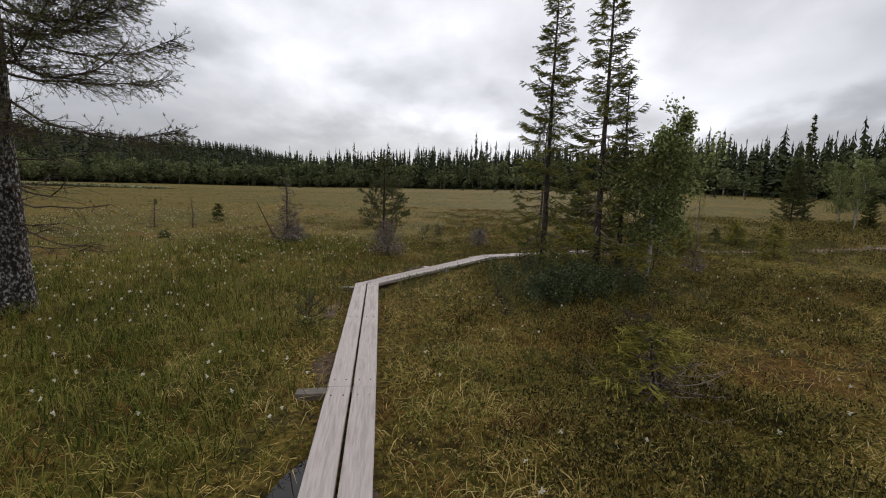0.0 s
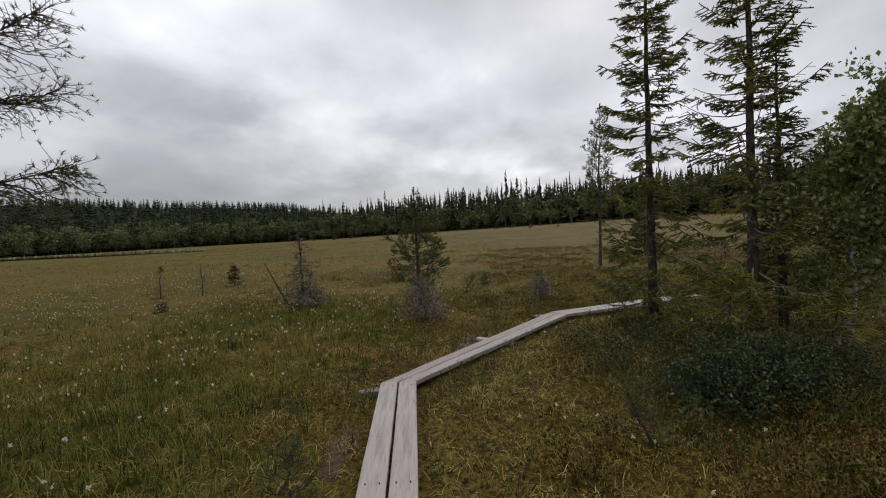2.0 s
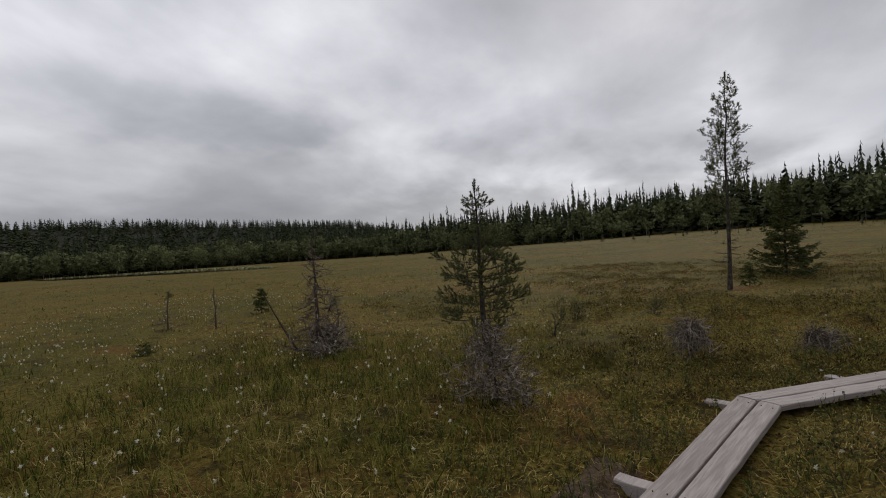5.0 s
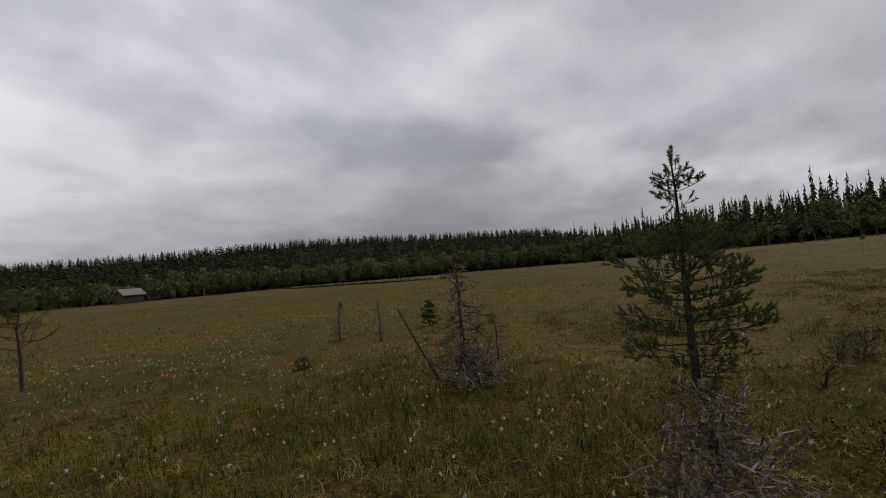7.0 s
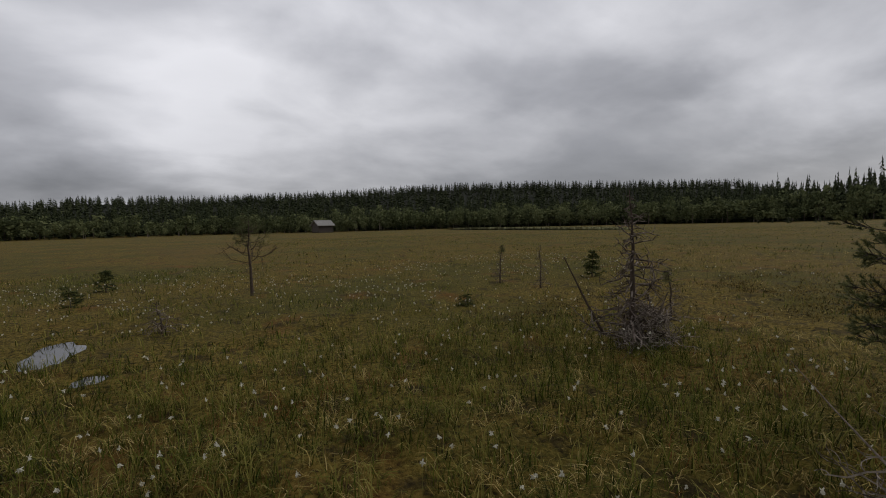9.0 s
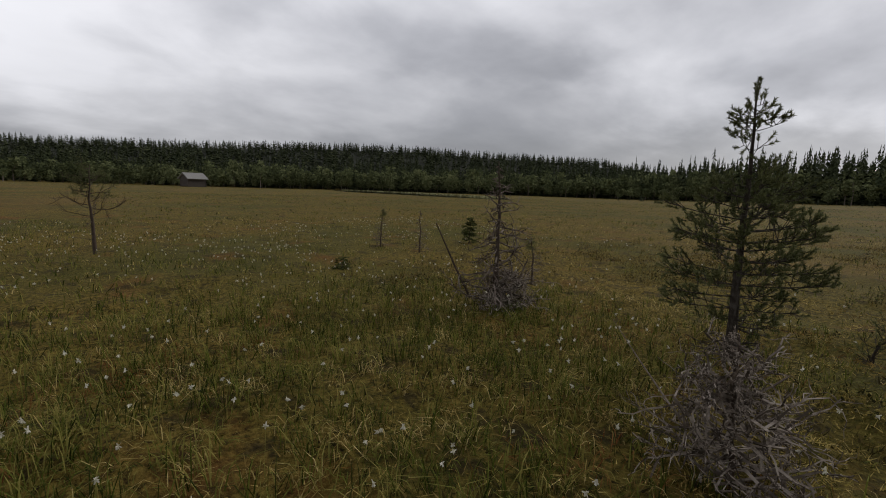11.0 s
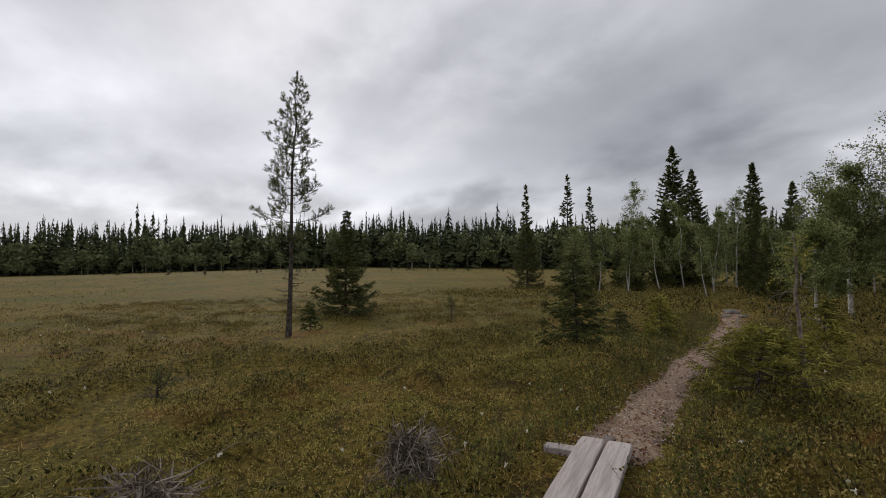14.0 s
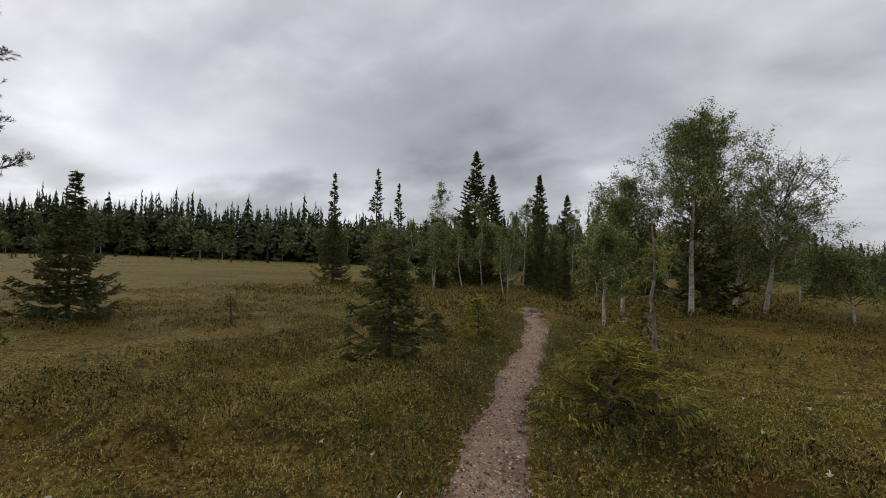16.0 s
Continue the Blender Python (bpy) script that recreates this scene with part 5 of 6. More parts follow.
def broadleaf_proto(seed):
    rng = np.random.default_rng(seed)
    g = Geo()
    d = unit(rng.normal(0, 1, (34, 3)))
    c = d * (0.45 + 0.55 * rng.random((34, 1)) ** 0.5) * [0.19, 0.19, 0.29] + [0, 0, 0.64]
    p = np.repeat(c, 3, 0) + rng.normal(0, 0.035, (102, 3))
    leaves(g, p, 0.11, rng)
    return g.data()


def stem_proto(seed):
    rng = np.random.default_rng(seed)
    g = Geo()
    sticks(g, [(0, 0, 0), (0, 0, 0.3)], [(0.01, 0.01, 0.5), (0.08 * rng.normal(), 0.08 * rng.normal(), 0.7)], [0.016, 0.01], [0.01, 0.004], 4)
    return g.data()


def scatter(name, protos, places, mat, label, category):
    """Many far trees joined into one mesh: places hold x, y, height, width factor, turn."""
    g = Geo()
    rng = np.random.default_rng(77)
    pick = rng.integers(0, len(protos), len(places))
    places = np.array(places)
    for i, (pv, pf) in enumerate(protos):
        s = places[pick == i]
        if not len(s):
            continue
        z = ground_z(s[:, 0], s[:, 1])
        ca, sa = np.cos(s[:, 4])[:, None], np.sin(s[:, 4])[:, None]
        k, w = s[:, 2][:, None], s[:, 3][:, None]
        x = (pv[None, :, 0] * ca - pv[None, :, 1] * sa) * k * w + s[:, 0][:, None]
        y = (pv[None, :, 0] * sa + pv[None, :, 1] * ca) * k * w + s[:, 1][:, None]
        zz = pv[None, :, 2] * k + z[:, None] - 0.1
        g.add(np.stack([x, y, zz], -1), pf[None] + (np.arange(len(s)) * len(pv))[:, None, None])
    tagged(part(name, g, mat), label, category, kind="stuff")


def edge_radius(az):
    """How far off the wood begins, by bearing in degrees."""
    return float(np.interp(az, [-180, -125, -105, -60, -32, -16, -4, 20, 50, 62, 80, 100, 130, 180], [150, 170, 205, 205, 205, 185, 150, 128, 120, 95, 75, 85, 120, 150]))


def build_woods():
    rng = np.random.default_rng(17)
    con, leaf = [], []
    az = -180.0
    while az < 180:
        seen = -112 < az < 105
        r0 = edge_radius(az)
        rows = 8 if seen else 2
        clump = 0.86 + 0.28 * float(lattice(np.array([az * 0.55 + 90]), np.array([3.0]), 12)[0])
        for k in range(rows):
            a = radians(az + rng.normal(0, 0.5))
            r = r0 + k * 4.5 + rng.normal(0, 3.5)
            h = np.interp(az, [-112, -60, -30, -18, -5, 10, 40, 62, 75, 105], [9.5, 10.0, 13.5, 17.0, 16.5, 15.0, 14.5, 12.0, 8.0, 5.0]) * (0.68 + 0.24 * rng.random() if rng.random() < 0.88 else 0.85 + 0.25 * rng.random()) * (0.84 + 0.05 * k) * clump
            con.append((r * math.sin(a), r * math.cos(a), h, 1.05 + 0.7 * rng.random() if h < 12 else 0.72 + 0.4 * rng.random(), rng.random() * 6.28))
        if az < -12 or az > 55 or rng.random() < 0.4:
            a = radians(az + rng.normal(0, 0.4))
            r = r0 - 3 - 7 * rng.random()
            leaf.append((r * math.sin(a), r * math.cos(a), 2.2 + 2.5 * rng.random(), 1.4, rng.random() * 6.28))
            for k in range(2 if -75 < az < -12 else 0):
                b, q = a + rng.normal(0, 0.008), r + 2 + 14 * rng.random()
                leaf.append((q * math.sin(b), q * math.cos(b), 4.5 + 7.5 * rng.random() ** 1.5, 0.75 + 0.5 * rng.random(), rng.random() * 6.28))
            a, r = a + rng.normal(0, 0.006), r + rng.normal(0, 2)
            leaf.append((r * math.sin(a), r * math.cos(a), (7.4 if az < -28 else 4.8) * (0.6 + 0.6 * rng.random()), 1.0 + 0.5 * rng.random(), rng.random() * 6.28))
        az += (0.8 if seen else 2.4) * 110 / r0
    for i in range(170):
        a = rng.uniform(-30, 60)
        r = edge_radius(a) - 1 + rng.normal(0, 3)
        leaf.append((r * math.sin(radians(a)), r * math.cos(radians(a)), 5 + 5.5 * rng.random(), 0.8 + 0.4 * rng.random(), rng.random() * 6.28))
    # the hill
    hill = []
    for i in range(2900):
        a = radians(rng.uniform(-122, -16))
        r = 235 + 330 * rng.random() ** 0.85 if i < 2300 else 520 + 40 * rng.random()
        hill.append((r * math.sin(a), r * math.cos(a), 5.5 + 4.5 * rng.random(), 1.1 + 0.6 * rng.random(), rng.random() * 6.28))
    # behind the northern edge
    for i in range(560):
        a = radians(rng.uniform(-30, 62))
        r = edge_radius(math.degrees(a)) + 30 + 40 * rng.random()
        con.append((r * math.sin(a), r * math.cos(a), 10.5 + 4 * rng.random(), 1.0 + 0.5 * rng.random(), rng.random() * 6.28))
    # stragglers before the edge
    for i in range(420):
        a = radians(rng.uniform(-30, 58))
        r = edge_radius(math.degrees(a)) - 2 - 45 * rng.random() ** 2
        con.append((r * math.sin(a), r * math.cos(a), 0.5 + 1.6 * rng.random() ** 2, 2.0, rng.random() * 6.28))
    for i in range(80):
        a = radians(rng.uniform(-108, -66))
        r = 200 - 30 * rng.random() ** 2
        leaf.append((r * math.sin(a), r * math.cos(a), 1.5 + 3.5 * rng.random(), 1.1, rng.random() * 6.28))
    scatter("conifer_forest", [conifer_proto(200 + i, 0.75 + 0.12 * (i % 4)) for i in range(6)], con, M_WOODS, "dark spruce forest closing the bog and its hill", "forest")
    scatter("conifer_forest", [conifer_proto(240 + i, 1.45, 26) for i in range(4)], hill, M_WOODS, "dark spruce forest on the hill behind the bog", "forest")
    scatter("broadleaf_forest", [broadleaf_proto(220 + i) for i in range(5)], leaf, M_WOODS_B, "grey-green birch and willow along the wood edge", "forest")
    scatter("birch_stems", [stem_proto(260 + i) for i in range(3)], leaf[::3], M_TWIG_M, "grey stems of the birches along the wood edge", "forest")


build_woods()


# ---- the far barn ----
def box_geo(x0, x1, y0, y1, z0, z1):
    v = [(x, y, z) for x in (x0, x1) for y in (y0, y1) for z in (z0, z1)]
    q = [(0, 1, 3, 2), (4, 6, 7, 5), (0, 4, 5, 1), (2, 3, 7, 6), (0, 2, 6, 4), (1, 5, 7, 3)]
    return v, [t for a, b, c, d in q for t in ((a, b, c), (a, c, d))]


def build_barn():
    barn = tagged(new("log_barn"), "low grey log hay barn with a pale board roof", "barn")
    for i in range(9):
        z = 0.1 + 0.2 * i
        for y in (-2.0, 2.0):
            g = Geo()
            tube(g, [(-3.7, y, z), (0, y, z + 0.01), (3.7, y, z)], [0.11, 0.12, 0.11], 7)
            part("log", g, M_LOGWALL, barn)
        for x in (-3.5, 3.5):
            g = Geo()
            tube(g, [(x, -2.2, z + 0.1), (x, 2.2, z + 0.1)], [0.11, 0.11], 7)
            part("log", g, M_LOGWALL, barn)
    for s in (-1, 1):
        g = Geo()
        v = [(-4.2, 0, 3.15), (4.2, 0, 3.15), (4.2, s * 2.7, 1.75), (-4.2, s * 2.7, 1.75), (-4.2, 0, 3.27), (4.2, 0, 3.27), (4.2, s * 2.75, 1.87), (-4.2, s * 2.75, 1.87)]
        f = [(0, 1, 2), (0, 2, 3), (4, 6, 5), (4, 7, 6), (2, 6, 7), (2, 7, 3), (0, 3, 7), (0, 7, 4), (1, 5, 6), (1, 6, 2)]
        roof = part("roof", g.add(v, f), M_ROOF, barn, "weathered pale board roof")
        for k in range(11):
            x = -4.0 + 0.8 * k
            g = Geo()
            tube(g, [(x, 0, 3.3), (x, s * 2.75, 1.9)], [0.05, 0.05], 5)
            part("batten", g, M_ROOF, roof)
    for x in (-3.5, 3.5):
        g = Geo()
        g.add([(x - 0.05, -2.0, 1.85), (x - 0.05, 2.0, 1.85), (x - 0.05, 0, 3.05), (x + 0.05, -2.0, 1.85), (x + 0.05, 2.0, 1.85), (x + 0.05, 0, 3.05)],
              [(0, 1, 2), (3, 5, 4), (0, 2, 5), (0, 5, 3), (1, 4, 5), (1, 5, 2)])
        part("gable", g, M_LOGWALL, barn)
    g = Geo()
    g.add(*box_geo(-0.6, 0.6, -2.18, -2.1, 0.3, 1.6))
    part("door", g, M_LOGWALL, barn, "dark board door")
    barn.matrix_basis = pose(-172.6, 44.2, ground_at(-172.6, 44.2), 0, 0, 285) @ Matrix.Diagonal((0.82, 1.2, 1.4, 1))


build_barn()


# ---- plants of the bog ----
def inside(rng, n, x0, x1, y0, y1):
    return np.stack([rng.uniform(x0, x1, n), rng.uniform(y0, y1, n)], -1)


def keep_off(xy, d_walk=0.25, d_trail=0.22):
    x, y = xy[:, 0], xy[:, 1]
    return (line_distance(x, y, WALK_C) > d_walk) & (line_distance(x, y, TRAIL) > d_trail * (0.75 + 0.5 * lattice(x * 6, y * 6, 3))) & (puddle_depth(x, y) < 0.25)


def on_ground(xy, lift=-0.01):
    return np.stack([xy[:, 0], xy[:, 1], ground_z(xy[:, 0], xy[:, 1]) + lift], -1)


def tufts(rng, n, spread, per, box, test, bare=0.0):
    """Clumped positions: tussock centres that pass the test, each with several blades."""
    c = inside(rng, n, *box)
    c = c[test(c[:, 0], c[:, 1]) * (1 - bare * moor(c[:, 0], c[:, 1])) > rng.random(len(c))]
    xy = np.repeat(c, per, 0)
    return xy + rng.normal(0, spread, xy.shape), np.repeat(np.arange(len(c)), per)


def fen(x, y):
    """How strongly the green sedge grows, 0 to 1."""
    s = side_of_walk(x, y)
    f = np.clip((s - 0.25) / 1.2, 0, 1)
    f = f * np.clip(0.25 + 2.2 * (rough_noise(x, y, 4.0, 41) - 0.22), 0.15, 1)
    return f * np.clip((17.5 - y + 0.35 * np.minimum(x, 0)) / 6, 0.12, 1)


def add_grass(name, mat, rng, n, spread, per, box, test, h, width, lean, label, lift=-0.015, off=0.26):
    xy, owner = tufts(rng, n, spread, per, box, test, 0.8)
    ok = keep_off(xy, off, 0.25)
    xy, owner = xy[ok], owner[ok]
    tall = (1 - 0.45 * moor(xy[:, 0], xy[:, 1])) * (0.65 + 0.6 * lattice(owner * 1.7 + 0.5, owner * 0.0, 5)) * (0.55 + 0.7 * rng.random(len(xy)))
    g = blades(Geo(), on_ground(xy, lift), h * tall, width * (0.6 + 0.8 * rng.random(len(xy))), lean, rng)
    tagged(part(name, g, mat), label, "grass", kind="stuff")


def inner(x, y):
    """1 close to the walk, fading to 0 where the coarser growth takes over."""
    return np.clip((x + 8.5) / 3, 0, 1) * np.clip((8 - x) / 2.5, 0, 1) * np.clip((15.5 - y) / 3, 0, 1) * np.clip((y + 2) / 1, 0, 1)


def patches(x, y, size, seed):
    """Sharp-edged growth patches, 0 to 1."""
    return np.clip(4.5 * (rough_noise(x, y, size, seed) - 0.42), 0, 1)


def heath(x, y):
    return np.clip(1.15 - fen(x, y) * 1.3, 0, 1) * np.clip(0.35 + 1.6 * (rough_noise(x, y, 1.8, 55) - 0.3), 0.05, 1)


def moor(x, y):
    """The low mossy heath at the end of the boardwalk, where little grass grows."""
    edge = 1.2 * (rough_noise(x, y, 3.0, 61) - 0.5)
    return np.clip((x + 2.6 + edge) / 2.0, 0, 1) * np.clip((y - 9.2 + edge) / 1.8, 0, 1) * np.clip((75 - y) / 20, 0, 1)


def mound_shrub(x, y):
    near = np.exp(-(((x - 2.9) / 1.9) ** 2 + ((y - 7.2) / 1.5) ** 2))
    trail = np.exp(-((line_distance(x, y, TRAIL) - 0.5) / 0.9) ** 2) * 0.6
    walk = np.exp(-((line_distance(x, y, WALK_C[2:]) - 0.55) / 0.5) ** 2) * 0.55
    return np.clip(np.maximum(np.maximum(near, trail), walk) + 0.9 * np.clip(rough_noise(x, y, 1.6, 66) - 0.52, 0, 1) * np.clip(1 - fen(x, y) * 2, 0, 1), 0, 1)


def shrub_clumps(name, rng, xy, count, wide, tall, size, mat, label, category):
    """Rounded low clumps: upright shoots with small leaves between them, densest at the top."""
    base = np.repeat(on_ground(xy), count, 0)
    full = np.repeat(0.6 + 0.7 * rng.random(len(xy)), count)[:, None]
    out = rng.normal(0, 1, (len(base), 2)) * wide
    d = np.clip(1 - (np.hypot(out[:, 0], out[:, 1]) / (2.2 * wide)) ** 2, 0.12, 1)[:, None]
    p = base + np.concatenate([out, tall * d * full * (0.25 + 0.75 * rng.random((len(base), 1)) ** 0.6)], -1)
    p[:, 2] += ground_z(p[:, 0], p[:, 1]) - ground_z(base[:, 0], base[:, 1])
    k = len(p) // 2
    g = leaves(Geo(), p[:k], size, rng, -0.5)
    q = p[k:]
    way = unit(np.concatenate([out[k:] / wide * 0.35, np.full((len(q), 1), 0.8)], -1) + rng.normal(0, 0.35, q.shape)) * size * (1.2 + 1.2 * rng.random((len(q), 1)))
    side = unit(np.cross(way, rng.normal(size=q.shape))) * size * 0.22
    g.add(np.stack([q - side - way * 0.6, q + side - way * 0.6, q + way * 0.6], 1), np.arange(len(q) * 3))
    tagged(part(name, g, mat), label, category, kind="stuff")


def near_heath(rng):
    """Heather clumps of the dry side close to the boardwalk."""
    c = inside(rng, 9000, -1.0, 9.0, -0.6, 9.0)
    want = np.maximum(hummock(c[:, 0], c[:, 1]), np.exp(-(((c[:, 0] - 2.85) / 0.8) ** 2 + ((c[:, 1] - 3.3) / 1.0) ** 2))) * np.clip(-side_of_walk(c[:, 0], c[:, 1]) - 0.3, 0, 1)
    return c[(want > rng.random(len(c))) & keep_off(c, 0.4, 0.4)]


def build_plants():
    rng = np.random.default_rng(101)
    near = (-8.5, 8.0, -2.0, 15.5)
    east = (2.0, 14.0, 8.0, 22.0)
    mid = (-24, 22, -4.0, 34.0)
    far = (-75, 50, 10.0, 95.0)
    add_grass("sedge", M_SEDGE, rng, 17000, 0.045, 9, near, lambda x, y: inner(x, y) * fen(x, y), 0.225, 0.0072, 0.75, "green sedge and cotton grass of the wet fen")
    add_grass("sedge", M_SEDGE, rng, 26000, 0.05, 7, near, lambda x, y: inner(x, y) * (0.12 + 0.75 * patches(x, y, 0.9, 141)), 0.085, 0.007, 1.4, "short olive sedge in the moss")
    add_grass("dead_grass", M_STRAW, rng, 13000, 0.05, 8, near, lambda x, y: inner(x, y) * (0.12 + 0.75 * patches(x, y, 0.8, 147)) * (1 - 0.5 * fen(x, y)), 0.115, 0.006, 1.4, "pale dead grass lying in the moss")
    add_grass("dead_grass", M_RUST, rng, 9000, 0.06, 7, near, lambda x, y: inner(x, y) * np.clip(5 * (rough_noise(x, y, 1.4, 81) - 0.56), 0, 1), 0.11, 0.006, 1.3, "rust-brown sedge tussocks")
    add_grass("sedge", M_SEDGE, rng, 20000, 0.10, 5, mid, lambda x, y: (1 - inner(x, y)) * (0.12 + 0.88 * fen(x, y)), 0.17, 0.011, 0.9, "green sedge across the open bog")
    add_grass("dead_grass", M_STRAW, rng, 9000, 0.12, 5, mid, lambda x, y: (1 - inner(x, y)) * (0.3 + 0.4 * heath(x, y)), 0.09, 0.011, 1.4, "straw-coloured grass across the open bog")
    add_grass("sedge", M_SEDGE, rng, 16000, 0.3, 4, far, lambda x, y: np.where((np.abs(x) < 22) & (y < 33), 0, 0.6), 0.12, 0.035, 1.3, "far sedge of the open bog")
    add_grass("sedge", M_SEDGE, rng, 5200, 0.06, 7, east, lambda x, y: np.where((x < 8) & (y < 15.5), 0.1, 0.55), 0.10, 0.008, 0.9, "short olive sedge along the trail")
    add_grass("dead_grass", M_STRAW, rng, 5200, 0.06, 7, east, lambda x, y: np.where((x < 8) & (y < 15.5), 0.1, 0.5), 0.10, 0.008, 1.3, "pale dead grass along the trail")
    # moss shoots that cover the ground like a carpet
    xy = np.concatenate([inside(rng, 130000, -4.0, 7.5, -0.8, 12.0), inside(rng, 90000, -3.0, 12.0, 10.0, 19.0)])
    fade = np.clip((12 - xy[:, 0]) / 4, 0, 1) * np.clip((19 - xy[:, 1]) / 5, 0, 1) * np.clip((xy[:, 0] + 4) / 2, 0, 1)
    xy = xy[keep_off(xy, 0.26, 0.24) & (fade * (0.3 + 0.7 * patches(xy[:, 0], xy[:, 1], 0.45, 151)) > rng.random(len(xy)))]
    p = on_ground(xy, 0.0)
    way = unit(rng.normal(size=p.shape) * [1, 1, 0.45] + [0, 0, 0.45]) * (0.04 + 0.08 * rng.random((len(p), 1))) * (1 - 0.45 * moor(p[:, 0], p[:, 1]))[:, None]
    side = unit(np.cross(way, rng.normal(size=p.shape))) * 0.0045
    v = np.stack([p - side, p + side, p + way], 1)
    tagged(part("moss", Geo().add(v, np.arange(len(p) * 3)), M_MOSS), "ochre and olive moss and straw covering the bog", "moss", kind="stuff")
    # moss-height leafy dwarf shrubs
    xy, owner = tufts(rng, 17000, 0.05, 4, (-3.5, 13.0, -0.8, 19.0), mound_shrub)
    ok = keep_off(xy, 0.27, 0.3)
    base = on_ground(xy[ok], -0.01)
    hh = 0.09 + 0.15 * rng.random(len(base)) * (0.5 + mound_shrub(base[:, 0], base[:, 1]))
    top = base + np.stack([rng.normal(0, 0.05, len(base)), rng.normal(0, 0.05, len(base)), hh], -1)
    sticks_geo = sticks(Geo(), base, top, 0.002, 0.0012, 3)
    t = rng.random((len(base), 7, 1)) * 0.8 + 0.2
    lp = (base[:, None] + (top - base)[:, None] * t + rng.normal(0, 0.012, (len(base), 7, 3))).reshape(-1, 3)
    tagged(part("dwarf_shrub", leaves(Geo(), lp, 0.026, rng, -0.3), M_SHRUB), "small-leaved evergreen dwarf shrubs on the hummocks", "dwarf shrub", kind="stuff")
    tagged(part("dwarf_shrub_stems", sticks_geo, M_TWIG_D), "thin brown stems of dwarf shrubs", "dwarf shrub", kind="stuff")
    # brown heather clumps over the open heath
    c = inside(rng, 15000, -9, 24, 8.5, 36)
    c = c[(heath(c[:, 0], c[:, 1]) * np.clip(3.5 * (rough_noise(c[:, 0], c[:, 1], 2.4, 91) - 0.42), 0, 1) > rng.random(len(c))) & keep_off(c, 0.5, 0.4)]
    shrub_clumps("heather", rng, c, 24, 0.13, 0.13, 0.034, M_HEATHER, "low brown heather clumps on the bog", "heather")
    # dark dwarf birch patches round the end of the walk and along the wood edge
    c = inside(rng, 21000, -3.5, 20, 8.0, 36)
    c = c[(hummock(c[:, 0], c[:, 1]) * np.clip((38 - c[:, 1] - 0.4 * c[:, 0]) / 16, 0, 1) > rng.random(len(c))) & keep_off(c, 0.5, 0.45)]
    e = inside(rng, 2600, 10.5, 33, 11, 35)
    e = e[(np.clip((e[:, 0] - 10.5) / 5, 0, 1) * np.clip(4.0 * (rough_noise(e[:, 0], e[:, 1], 2.2, 197) - 0.38), 0, 1) > rng.random(len(e))) & keep_off(e, 0.6, 0.7)]
    for xy, count, wide, tall, size in [(near_heath(rng), 42, 0.09, 0.15, 0.026), (c, 30, 0.10, 0.13, 0.03), (e, 36, 0.3, 0.34, 0.065)]:
        shrub_clumps("dwarf_birch", rng, xy, count, wide, tall, size, M_DWARF, "dark low dwarf birch and crowberry on the bog", "dwarf shrub")
    # close low mat of heath between the clumps, green and brown by patches
    for box, n in [((0.0, 9.5, 10.6, 19.0), 10500), ((0.2, 3.9, -0.4, 6.5), 3200)]:
        m = inside(rng, n, *box)
        m = m[keep_off(m, 0.36, 0.36) & (np.clip((19 - m[:, 1]) / 3.5, 0, 1) * np.clip((9.5 - m[:, 0]) / 2, 0, 1) * np.clip(m[:, 0] + 0.1, 0, 1) > rng.random(len(m))) & (np.clip(0.25 - side_of_walk(m[:, 0], m[:, 1]), 0, 1) + moor(m[:, 0], m[:, 1]) > 0.3)]
        leafy = patches(m[:, 0], m[:, 1], 0.6, 171) * 0.75 + 0.1 > rng.random(len(m))
        shrub_clumps("dwarf_shrub", rng, m[leafy], 20, 0.07, 0.07, 0.019, M_MAT_GREEN, "small green dwarf shrubs matted over the moss", "dwarf shrub")
        shrub_clumps("heather", rng, m[~leafy], 18, 0.075, 0.055, 0.02, M_MAT_OCHRE, "short ochre heather matted over the moss", "heather")
    # dead twigs and stalks in the moss on the dry side
    c = inside(rng, 5000, -2.5, 8, -0.5, 15)
    c = c[(heath(c[:, 0], c[:, 1]) > rng.random(len(c))) & keep_off(c, 0.3, 0.35)]
    p = on_ground(c)
    q = p + np.stack([rng.normal(0, 0.09, len(p)), rng.normal(0, 0.09, len(p)), 0.03 + 0.14 * rng.random(len(p))], -1)
    tagged(part("dead_twigs", sticks(Geo(), p, q, 0.0028, 0.001, 3), M_TWIG_D), "brown dead twigs poking from the moss", "twigs", kind="stuff")
    # cotton grass
    c = inside(rng, 3600, -19, 1.0, 0.5, 21)
    d = np.clip(3.2 * (rough_noise(c[:, 0], c[:, 1], 2.6, 95) - 0.36), 0.05, 1) * np.clip((side_of_walk(c[:, 0], c[:, 1]) + 0.4) / 4.5, 0, 1)
    c = c[(d > rng.random(len(c))) & keep_off(c, 0.4, 0.4)]
    extra = inside(rng, 150, 0.5, 8, 0, 14)
    c = np.concatenate([c, extra[keep_off(extra, 0.4, 0.4)]])
    p = on_ground(c)
    q = p + np.stack([rng.normal(0, 0.035, len(p)), rng.normal(0, 0.035, len(p)), 0.2 + 0.17 * rng.random(len(p))], -1)
    q[len(q) - len(extra):, 2] -= 0.1
    g = sticks(Geo(), p, q, 0.0016, 0.0012, 3)
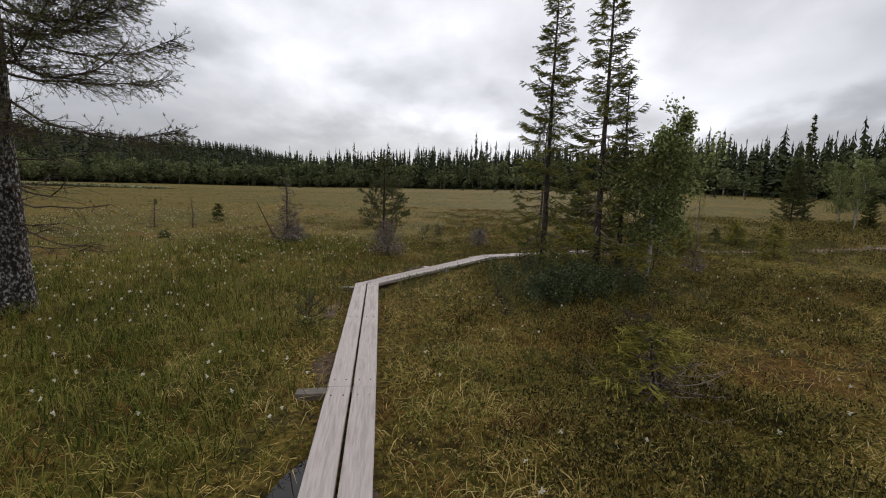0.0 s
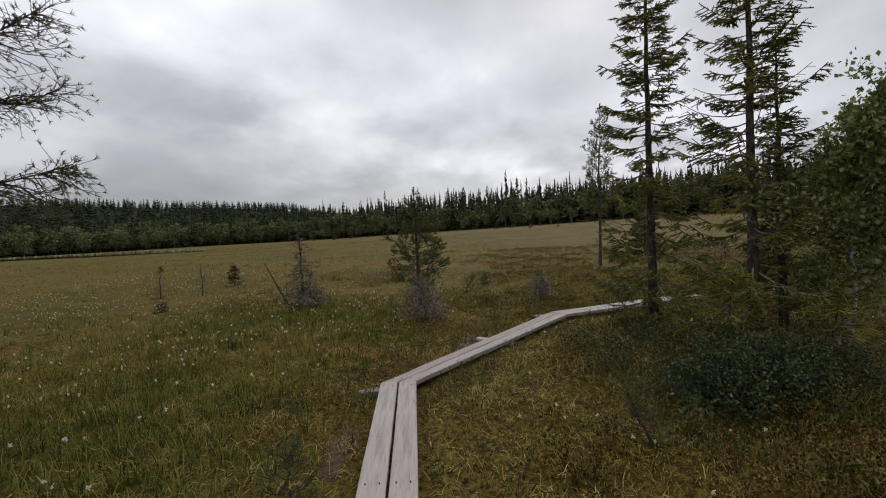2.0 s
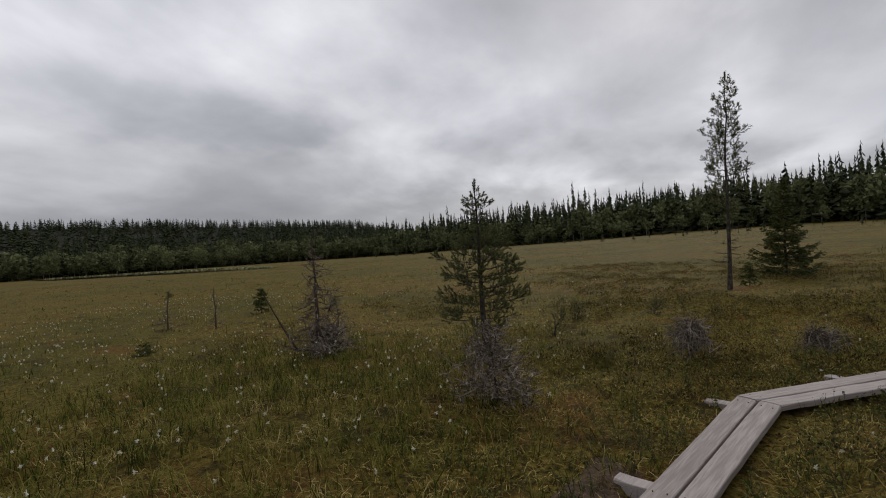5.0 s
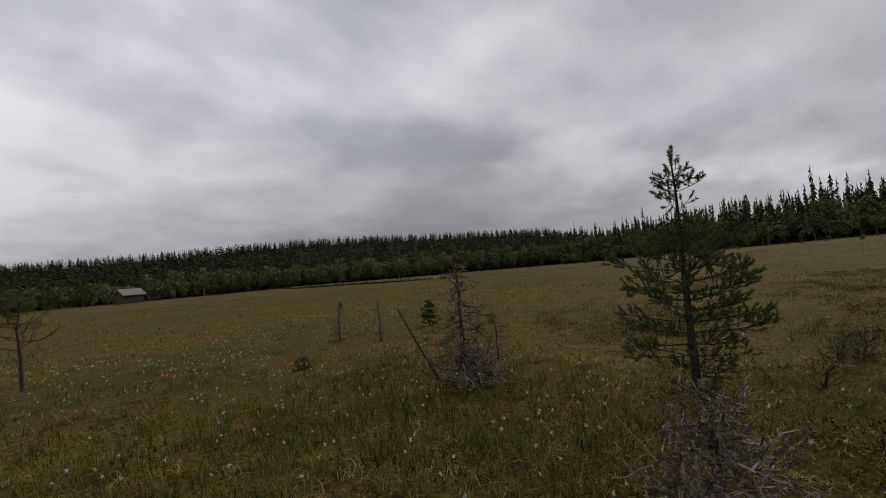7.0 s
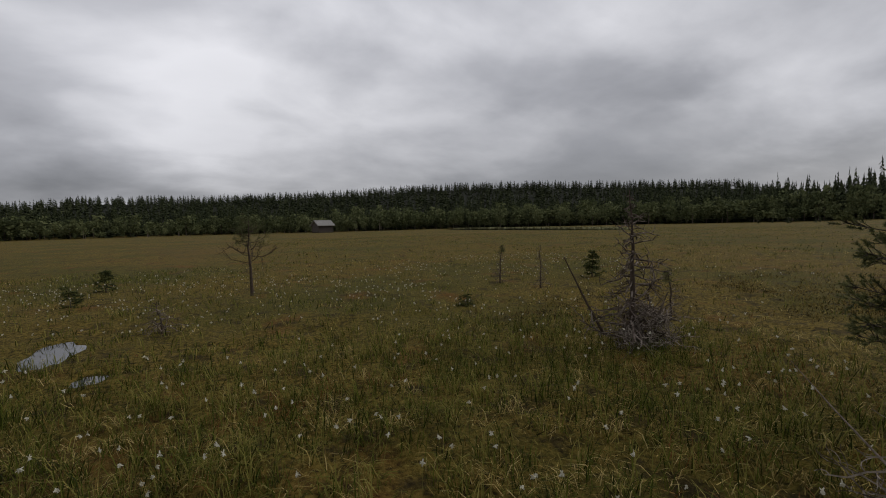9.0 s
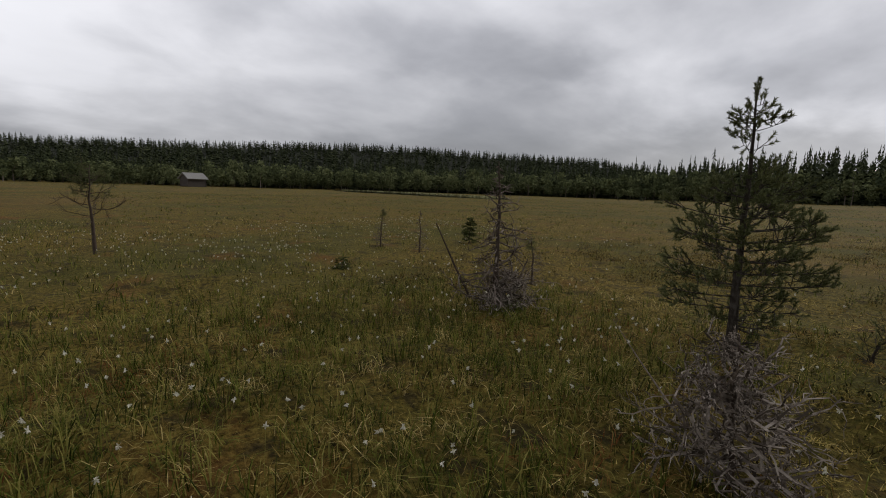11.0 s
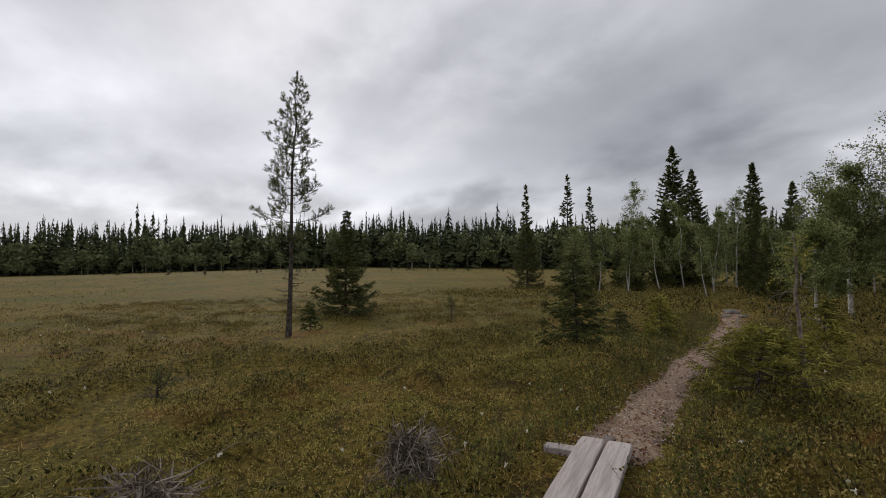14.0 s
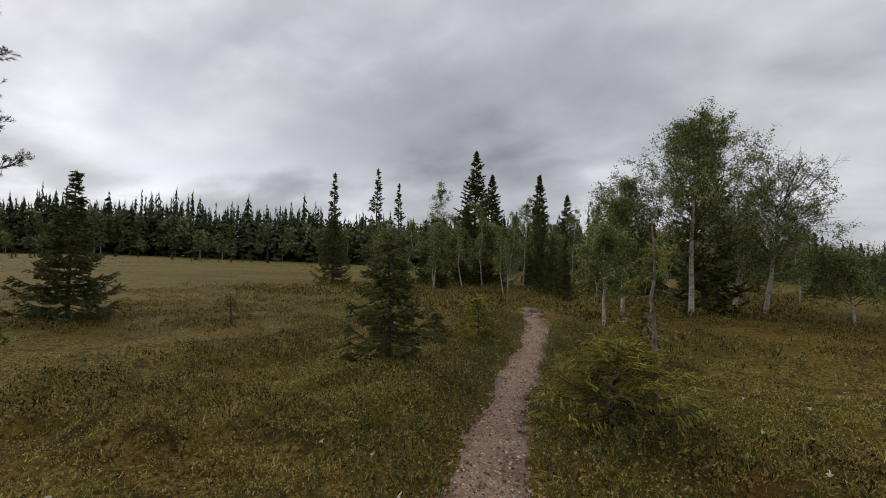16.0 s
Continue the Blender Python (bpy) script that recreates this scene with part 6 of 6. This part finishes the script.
    tagged(part("cotton_grass_stems", g, M_SEDGE), "thin green cotton grass stalks", "cotton grass", kind="stuff")
    k = 14
    tip = np.repeat(q, k, 0)
    way = unit(rng.normal(size=tip.shape) * [0.7, 0.7, 1.0] + [0, 0, -0.8])
    side = unit(np.cross(way, rng.normal(size=tip.shape))) * 0.0052
    ln = 0.011 + 0.013 * rng.random((len(tip), 1))
    v = np.stack([tip - side, tip + side, tip + way * ln + side * 0.6, tip + way * ln - side * 0.6], 1)
    f = np.array([[0, 1, 2], [0, 2, 3]])[None] + (np.arange(len(tip)) * 4)[:, None, None]
    tagged(part("cotton_grass", Geo().add(v, f), M_COTTON), "white fluffy cotton grass heads over the fen", "cotton grass", kind="stuff")
    # dark willow scrub at the foot of the hummock
    c = np.concatenate([rng.normal((2.45, 6.25), (0.34, 0.24), (230, 2)), rng.normal((1.7, 7.3), (0.3, 0.25), (40, 2)), rng.normal((3.3, 6.7), (0.25, 0.2), (50, 2))])
    c = c[keep_off(c, 0.45, 0.4)]
    p = on_ground(c)
    q = p + np.stack([rng.normal(0, 0.09, len(p)), rng.normal(0, 0.09, len(p)), 0.22 + 0.22 * rng.random(len(p))], -1)
    t = rng.random((len(p), 50, 1)) * 0.85 + 0.15
    lp = (p[:, None] + (q - p)[:, None] * t + rng.normal(0, 0.035, (len(p), 50, 3))).reshape(-1, 3)
    tagged(part("willow_scrub", leaves(Geo(), lp, 0.03, rng, 0.0), M_WILLOW), "dark green low willow scrub at the hummock foot", "shrub", kind="stuff")
    # reeds round the pond
    a = rng.uniform(0, 6.28, 2600)
    x, y = 50 * np.cos(a) * rng.normal(1, 0.02, 2600), 11.5 * np.abs(np.sin(a)) * rng.normal(1.1, 0.12, 2600) + 0.5
    t = radians(-12)
    xy = np.stack([-112 + x * math.cos(t) - y * math.sin(t), 82 + x * math.sin(t) + y * math.cos(t)], -1)
    g = blades(Geo(), on_ground(xy), 0.4, 0.5, 0.9, rng)
    tagged(part("reeds", g, M_REED), "pale reeds along the pond shore", "reeds", kind="stuff")


build_plants()
